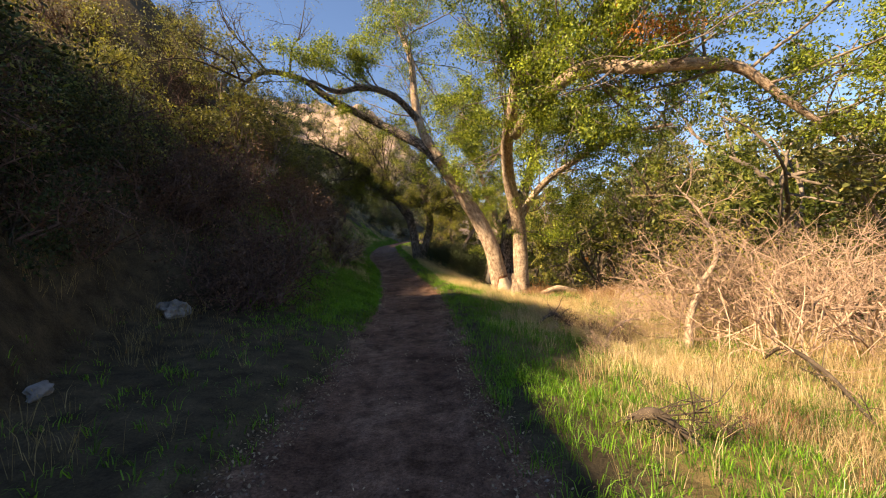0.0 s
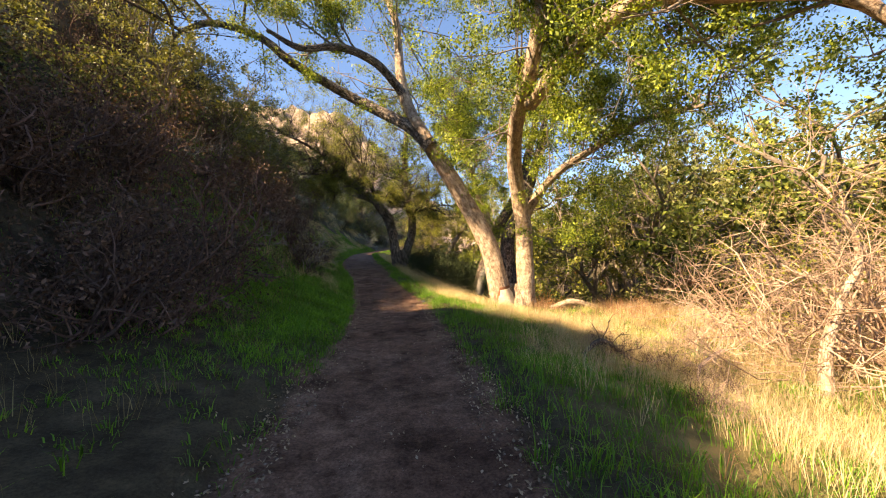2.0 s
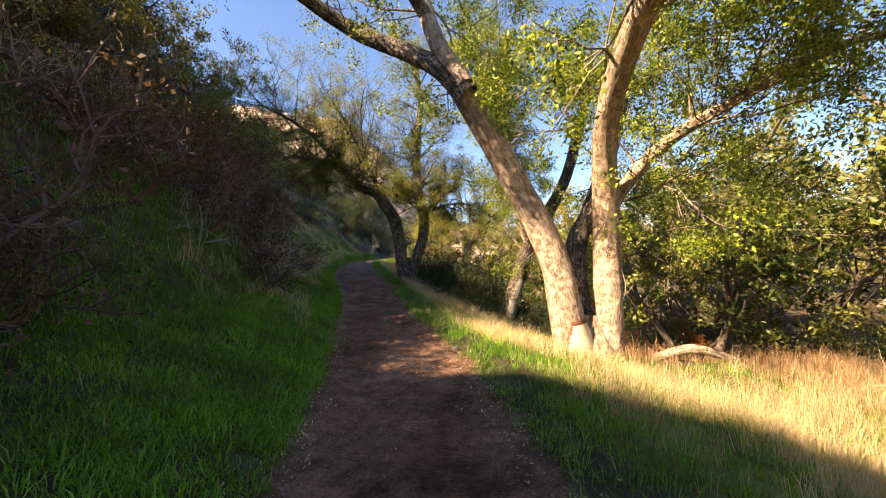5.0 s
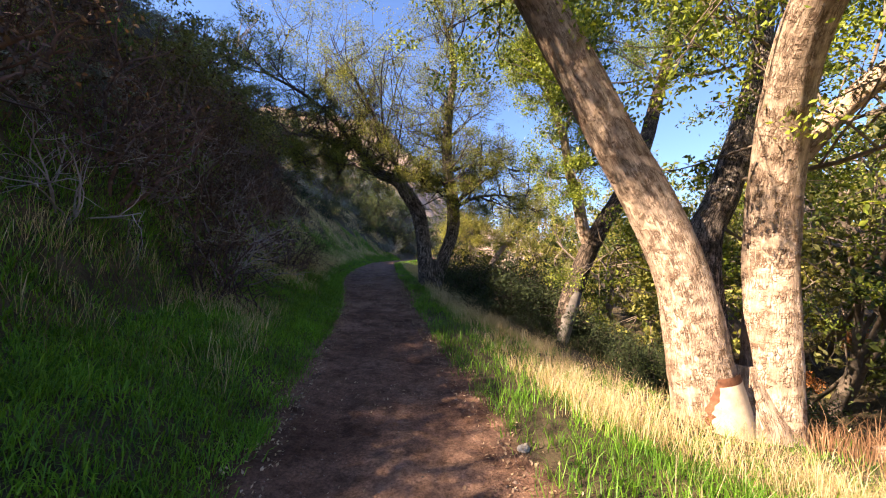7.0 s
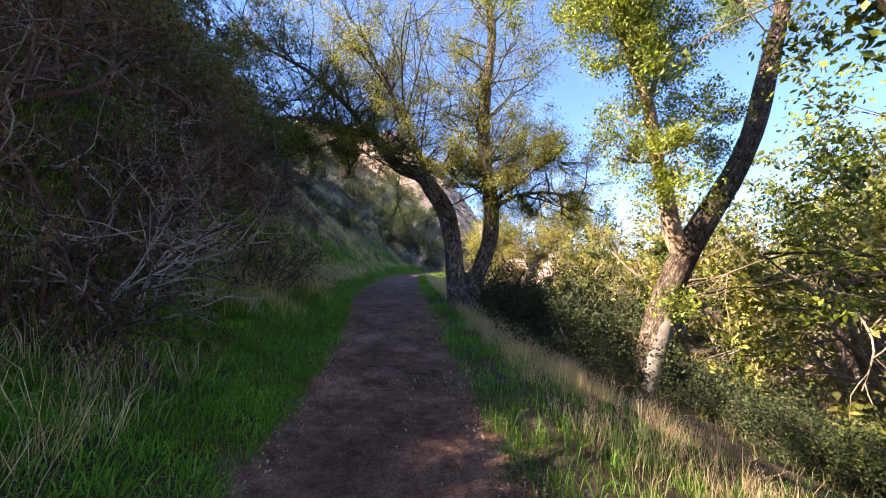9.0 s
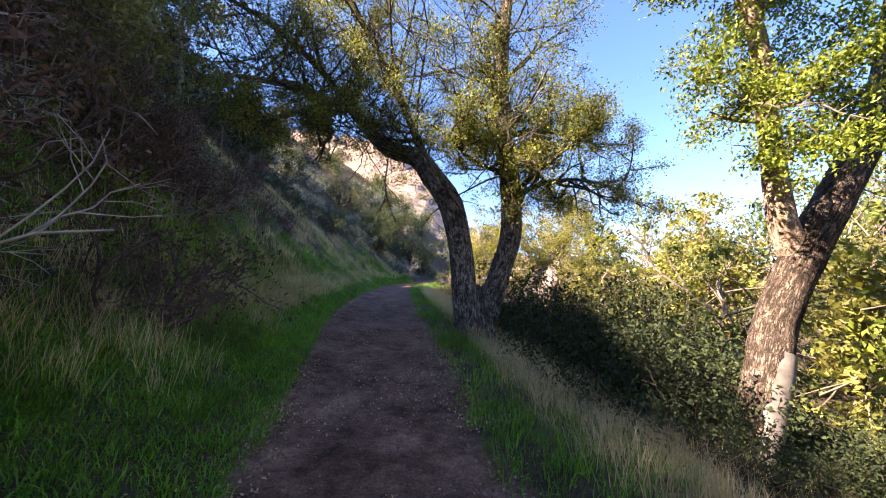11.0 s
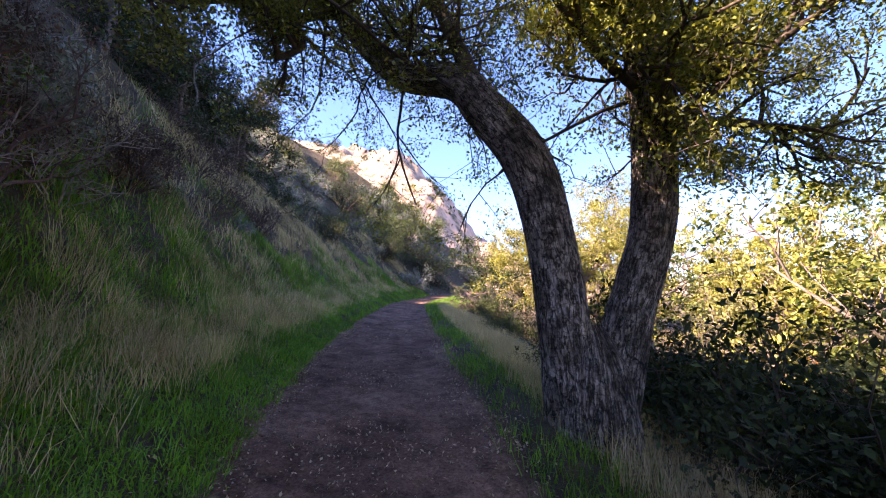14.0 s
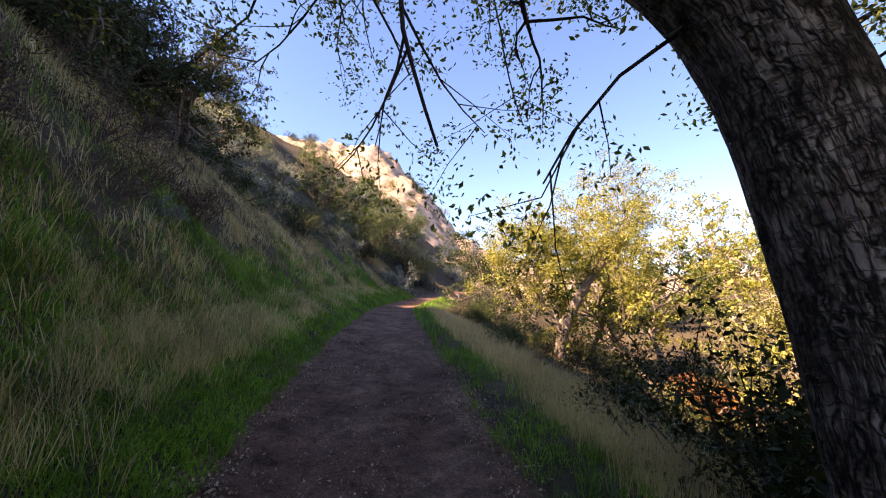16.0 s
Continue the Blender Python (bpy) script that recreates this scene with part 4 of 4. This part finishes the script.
def rock(x, y, size, seed, label, stretch=(1.3, 0.8, 0.7), sink=0.25):
    bm = bmesh.new()
    bmesh.ops.create_icosphere(bm, subdivisions=4, radius=1.0)
    for v in bm.verts:
        c = v.co.copy()
        d = noise.noise(c * 1.1 + Vector((seed, 0, 0))) * 0.45 + noise.noise(c * 3.1 + Vector((0, seed, 0))) * 0.16
        cell = noise.voronoi(c * 1.4 + Vector((seed, seed, 0)))[0][0]
        v.co = c * (0.78 + d + 0.3 * cell)
        v.co = Vector((v.co.x * stretch[0], v.co.y * stretch[1], v.co.z * stretch[2])) * size
    me = bpy.data.meshes.new("rock")
    bm.to_mesh(me)
    bm.free()
    me.materials.append(ROCK)
    ob = tagged(new("rock", me), label, "rock")
    ob.location = (x, y, ground_at(x, y) + size * stretch[2] * (0.6 - sink))
    ob.rotation_euler = (0.1, 0.15, seed)
    return ob


rock(-5.27, 7.22, 0.42, 2.0, "pale weathered boulder in the shaded grass", (1.25, 0.6, 0.6), 0.45)
rock(-4.1, 3.7, 0.13, 5.0, "small pale stone on the shaded bank")
rock(-0.35, 15.1, 0.055, 7.0, "pale stone at the trail's edge")


def fallen(name, label, line, radii, material, sides=10, seed=0, twigs=0):
    x, y = line[0][0], line[0][1]
    t = tagged(empty(name, x, y, ground_at(x, y)), label, "deadwood")
    pts = [(px, py, ground_at(px, py) + h) for px, py, h in line]
    part("stem", tube_mesh("stem", pts, radii, material, sides=sides, per=len(pts) * 8, rough=0.12, seed=seed), t)
    if twigs:
        r = np.random.default_rng(seed)
        st, tp = [], []
        sprout(pts, 0.03, r, st, tp, twigs, 0.5, 1, 0.2, 0.4, 0.0, 1.0, 0.012)
        boughs(t, st, material, "twig")
    return t


fallen("root_stump", "dark weathered root stump in the dry grass", [(1.85, 3.9, 0.05), (2.05, 3.75, 0.24), (2.2, 3.65, 0.2), (2.4, 3.5, 0.02)], [0.035, 0.06, 0.05, 0.02], BARK_DARK, 14, 3, 16)
fallen("fallen_branch", "crooked dead branch lying in the meadow", [(5.9, 6.9, 0.12), (5.75, 6.3, 0.5), (5.5, 5.4, 0.4), (5.1, 4.4, 0.05)], [0.02, 0.035, 0.03, 0.015], BARK_DARK, 8, 4, 6)
fallen("fallen_branch", "thin bare branch lying in the meadow", [(3.6, 8.4, 0.05), (4.0, 8.9, 0.35), (4.5, 9.1, 0.5), (5.0, 9.5, 0.3)], [0.015, 0.03, 0.028, 0.012], TWIG_PALE, 8, 5, 7)
fallen("fallen_branch", "dead branch beside the shaded verge", [(2.4, 9.6, 0.05), (2.9, 9.9, 0.3), (3.3, 9.7, 0.1)], [0.03, 0.05, 0.02], BARK_DARK, 8, 6, 6)
fallen("fallen_log", "pale fallen log behind the oak", [(4.3, 16.6, 0.05), (5.0, 16.3, 0.3), (5.9, 16.2, 0.12)], [0.09, 0.11, 0.07], BARK_PALE, 16, 7)
fallen("fallen_log", "grey weathered log on the gully's edge", [(5.6, 20.6, 0.1), (6.6, 20.2, 0.25), (8.2, 19.8, 0.2)], [0.2, 0.24, 0.16], BARK_GREY, 18, 8)
fallen("fallen_branch", "thin dead branch on the green bank", [(-4.0, 18.0, 0.05), (-4.4, 18.25, 0.14), (-5.0, 18.4, 0.12)], [0.012, 0.022, 0.01], BARK_DARK, 8, 9, 4)
# bent bare stems on the shaded bank
rb = np.random.default_rng(51)
for x, y in ((-4.7, 9.6), (-4.4, 10.4), (-5.0, 11.2)):
    z = ground_at(x, y)
    sh = tagged(empty("bare_shrub", x, y, z), "tall bare shrub with arching dark stems on the bank", "bush", "bare shrubs on the bank")
    st, tp = [], []
    for k in range(7):
        a, stem = rb.uniform(0, 6.28), []
        grow((x, y, z - 0.1), (math.cos(a) * 0.7, math.sin(a) * 0.7, 1.0), 1.2, 0.022, 2, rb, stem, tp, 0.4, -0.1)
        st.append(stem)
    boughs(sh, st, BARK_DARK, "stem", 5)

# ---- grass ----


def blades(name, label, xy, tall, wide, material, r, bend=0.5, seeds=False, clump=0):
    """Grass in one mesh: bent tapering blades, with seed heads if asked; clump: blades to a tuft, falling outwards."""
    if clump:
        xy = np.repeat(xy, clump, axis=0)
        out = r.normal(size=xy.shape) * 0.05
        xy = xy + out
    n = len(xy)
    z = height(xy[:, 0], xy[:, 1]) - 0.02
    a = np.arctan2(out[:, 1], out[:, 0]) + r.normal(size=n) * 0.5 if clump else r.uniform(0, 2 * np.pi, n)
    h = tall * r.uniform(0.55, 1.25, n)
    if clump:
        h = h * np.repeat(r.uniform(0.6, 1.3, n // clump), clump)
    w = wide * r.uniform(0.7, 1.3, n)
    lean = bend * r.uniform(0.2, 1.0, n) * h
    dx, dy = np.cos(a), np.sin(a)
    b = r.uniform(0, 2 * np.pi, n)
    sx, sy = np.cos(b) * w / 2, np.sin(b) * w / 2
    o = np.c_[xy, z]
    s = np.c_[sx, sy, np.zeros(n)]
    mid = o + np.c_[dx * lean * 0.3, dy * lean * 0.3, h * 0.6]
    tip = o + np.c_[dx * lean, dy * lean, h * (1 - 0.45 * bend * r.uniform(0, 1, n))]
    k = np.arange(n)[:, None]
    if not seeds:
        v = np.stack([o - s, o + s, mid - s * 0.7, mid + s * 0.7, tip], 1).reshape(-1, 3)
        f = np.vstack([k * 5 + [0, 1, 3], k * 5 + [0, 3, 2], k * 5 + [2, 3, 4]])
    else:
        q = tip + (tip - mid) * 0.22
        c = np.c_[-sy, sx, np.zeros(n)]
        m2 = (tip + q) / 2
        v = np.stack([o - s * 0.5, o + s * 0.5, mid - s * 0.35, mid + s * 0.35, tip, m2 + s * 1.3 + c * 0.4, m2 - s * 1.3 - c * 0.4, q], 1).reshape(-1, 3)
        f = np.vstack([k * 8 + [0, 1, 3], k * 8 + [0, 3, 2], k * 8 + [2, 3, 4], k * 8 + [4, 5, 7], k * 8 + [4, 7, 6]])
    return tagged(new(name, raw_mesh(name, v, f, material, False)), label, "grass", kind="stuff")


def strew(n, xs, ys, want, r):
    """Places for grass: kept by a likelihood from 0 to 1."""
    x, y = r.uniform(*xs, n), r.uniform(*ys, n)
    l, rr, z = edges(y)
    keep = r.uniform(0, 1, n) < want(x, y, l - x, x - rr)
    return np.c_[x[keep], y[keep]]


rg = np.random.default_rng(61)


def tuft(x, y, f, seed, cut=0.0):
    return np.clip(0.5 + 0.9 * waves(x, y, f, seed) - cut, 0, 1)


# green sward on both verges
L_NEAR = lambda x, y, s, d: (s > -0.10) * np.clip(1.35 - s / np.interp(y, [10, 14, 22, 26], [2.4, 4.2, 4.2, 2.6]), 0.05, 1) * (0.5 + 0.5 * tuft(x, y, 3.1, 11)) * (0.06 + 0.94 * step(6.5, 12, y))
blades("grass", "lush green grass on the shaded bank", strew(98000, (-10.5, -1.2), (0.8, 34), L_NEAR, rg), 0.135, 0.010, GRASS_GREEN, rg, 1.2, clump=10)
blades("grass", "green grass on the bank beyond the bend", strew(60000, (-14, -5), (34, 56), L_NEAR, rg), 0.22, 0.022, GRASS_GREEN, rg, 0.9)
R_NEAR = lambda x, y, s, d: (d > -0.08) * np.clip(1.2 - d / np.interp(y, [15, 17, 22, 26], [7.5, 4.0, 3.2, 1.6]), 0.05, 1) * (0.3 + 0.7 * tuft(x, y, 1.8, 12))
blades("grass", "green grass on the verge beside the trail", strew(42000, (-5, 9), (1.0, 34), R_NEAR, rg), 0.19, 0.008, GRASS_GREEN, rg, 1.0, clump=9)
blades("grass", "green verge grass beyond the bend", strew(24000, (-9, -2), (34, 56), R_NEAR, rg), 0.22, 0.02, GRASS_GREEN, rg, 0.8)
# dry grass
R_DRY = lambda x, y, s, d: np.where(y < 15.5, step(0.5, 2.4, d) * (0.45 + 0.55 * step(5, 8.5, y)) * np.clip(tuft(x, y, 1.5, 13, -0.1) * (0.45 + 0.55 * tuft(x, y, 4.2, 19)), 0.06, 1), step(0.45, 1.0, d) * step(3.8, 2.2, d) * (0.5 + 0.5 * tuft(x, y, 2.1, 28)) * (0.4 + 0.6 * step(20, 25, y)))
blades("dry_grass", "tall golden dry grass in the sunny meadow", strew(30000, (0.2, 12), (1.5, 17), R_DRY, rg), 0.36, 0.0045, GRASS_DRY, rg, 0.9, clump=9)
blades("dry_grass", "golden stalks with seed heads in the meadow", strew(16000, (0.2, 11), (1.5, 16), R_DRY, rg), 0.5, 0.005, GRASS_DRY, rg, 0.45, True)
blades("dry_grass", "pale dry grass along the gully's edge", strew(40000, (-5, 6), (15.5, 44), R_DRY, rg), 0.36, 0.005, GRASS_DRY, rg, 0.9, clump=9)
blades("dry_grass", "dry stalks with seed heads along the gully's edge", strew(16000, (-5, 6), (15.5, 42), R_DRY, rg), 0.46, 0.005, GRASS_DRY, rg, 0.35, True)
WEEDS = lambda x, y, s, d: np.maximum(step(12.5, 14.5, y) * step(20, 17.5, y) * step(3.8, 4.6, d), 0.8 * np.exp(-(((x - 3.3) / 1.1) ** 2 + ((y - 4.3) / 0.8) ** 2))) * tuft(x, y, 1.7, 35)
blades("dry_weeds", "rusty brown dry weeds standing in the meadow", strew(9000, (1, 12), (2, 20), WEEDS, rg), 0.48, 0.007, GRASS_RUST, rg, 0.6, clump=8)
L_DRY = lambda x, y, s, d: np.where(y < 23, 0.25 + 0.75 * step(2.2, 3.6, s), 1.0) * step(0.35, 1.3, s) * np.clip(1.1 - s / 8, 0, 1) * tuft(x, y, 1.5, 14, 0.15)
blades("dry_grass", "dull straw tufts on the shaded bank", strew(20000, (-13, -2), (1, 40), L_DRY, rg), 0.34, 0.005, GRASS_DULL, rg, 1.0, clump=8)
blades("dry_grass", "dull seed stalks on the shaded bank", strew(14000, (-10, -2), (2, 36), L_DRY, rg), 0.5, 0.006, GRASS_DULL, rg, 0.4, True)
L_STRAW = lambda x, y, s, d: step(0.3, 0.8, s) * step(3.2, 1.6, s) * np.clip(tuft(x, y, 1.1, 24, 0.1) * (0.5 + 0.5 * tuft(x, y, 3.7, 25)) * 1.4, 0, 1)
blades("dry_grass", "tall straw tufts above the green verge", strew(17000, (-10, -3), (15, 44), L_STRAW, rg), 0.42, 0.005, GRASS_DRY, rg, 1.0, clump=10)
FAR_STRAW = lambda x, y, s, d: step(0.6, 1.6, s) * step(8.0, 4.0, s) * step(27, 32, y) * np.clip(1.6 * tuft(x, y, 0.9, 33, 0.15), 0.04, 1)
blades("dry_grass", "pale straw grass covering the slope beyond the oak", strew(22000, (-19, -5), (27, 60), FAR_STRAW, rg), 0.42, 0.012, GRASS_DRY, rg, 1.0, clump=6)
L_FRESH = lambda x, y, s, d: step(0.8, 1.4, s) * step(7.5, 3.5, s) * step(0.52, 0.72, tuft(x, y, 1.0, 37))
blades("grass", "fresh green grass patches on the straw slope", strew(30000, (-16, -4), (20, 52), L_FRESH, rg), 0.26, 0.012, GRASS_GREEN, rg, 1.0, clump=8)
SLIDE = lambda x, y, s, d: np.exp(-(((x + 12.2) / 0.9) ** 2 + ((y - 33.6) / 1.3) ** 2))
blades("dry_grass", "pale strip of dry grass high on the bank", strew(16000, (-14.5, -10), (30, 37), SLIDE, rg), 0.4, 0.010, GRASS_DRY, rg, 0.9)
HIGH = lambda x, y, s, d: (s > 2.4) * step(9, 4, s) * step(0.62, 0.8, tuft(x, y, 0.7, 27)) * 0.8
blades("grass", "bright green patches high on the bank", strew(90000, (-16, -5), (14, 40), HIGH, rg), 0.2, 0.012, GRASS_GREEN, rg, 0.9)
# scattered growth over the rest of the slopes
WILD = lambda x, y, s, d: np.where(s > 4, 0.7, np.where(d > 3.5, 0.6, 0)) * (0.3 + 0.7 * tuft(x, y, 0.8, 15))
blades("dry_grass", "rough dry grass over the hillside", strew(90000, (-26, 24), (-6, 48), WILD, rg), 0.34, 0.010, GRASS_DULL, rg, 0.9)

# ---- loose stones and fallen leaves on the trail ----


def pebbles(name, label, xy, size, r):
    n = len(xy)
    base = np.array([(1, 0, 0), (0, 1, 0), (-1, 0, 0), (0, -1, 0), (0, 0, 0.7), (0, 0, -0.7)], float)
    a = r.uniform(0, 6.28, n)
    s = size * r.uniform(0.4, 1.5, n) ** 1.5
    v = base[None] * r.uniform(0.6, 1.3, (n, 6, 1)) * s[:, None, None]
    x = v[..., 0] * np.cos(a)[:, None] - v[..., 1] * np.sin(a)[:, None]
    y = v[..., 0] * np.sin(a)[:, None] + v[..., 1] * np.cos(a)[:, None]
    z = v[..., 2] + height(xy[:, 0], xy[:, 1])[:, None]
    v = np.stack([x + xy[:, :1], y + xy[:, 1:], z], -1).reshape(-1, 3)
    f = np.array([(0, 1, 4), (1, 2, 4), (2, 3, 4), (3, 0, 4), (1, 0, 5), (2, 1, 5), (3, 2, 5), (0, 3, 5)])
    return tagged(new(name, raw_mesh(name, v, (np.arange(n)[:, None, None] * 6 + f[None]).reshape(-1, 3), PEBBLE, False)), label, "gravel", kind="stuff")


ON_TRAIL = lambda x, y, s, d: ((s < 0.15) & (d < 0.15)) * (0.35 + 0.65 * tuft(x, y, 1.9, 16)) * (0.5 + 0.5 * step(10, 20, y))
EDGE = lambda x, y, s, d: (((s > -0.35) & (s < 0.15)) | ((d > -0.35) & (d < 0.15))) * (0.4 + 0.6 * tuft(x, y, 2.7, 17))
pebbles("gravel", "small loose pebbles on the dirt trail", strew(24000, (-8, 1.2), (1, 40), ON_TRAIL, rg), 0.007, rg)
pebbles("gravel", "larger stones and clods along the trail's edges", strew(26000, (-8, 1.2), (1, 40), EDGE, rg), 0.012, rg)


def litter(name, label, xy, size, r, material=LITTER):
    c = np.c_[xy, height(xy[:, 0], xy[:, 1]) + 0.008]
    return tagged(new(name, leaves_mesh(name, c, size, material, r, 2.5, 0.55)), label, "leaves", kind="stuff")


litter("fallen_leaves", "dry oak leaves strewn on the trail", strew(90000, (-8, 1.2), (2, 36), lambda x, y, s, d: ((s < 0.4) & (d < 0.4)) * tuft(x, y, 2.2, 18, 0.1) * (0.15 + 0.85 * step(18, 24, y)), rg), 0.035, rg)
litter("fallen_leaves", "brown leaves gathered along the trail's edges", strew(160000, (-9, 2), (1, 36), EDGE, rg), 0.04, rg)
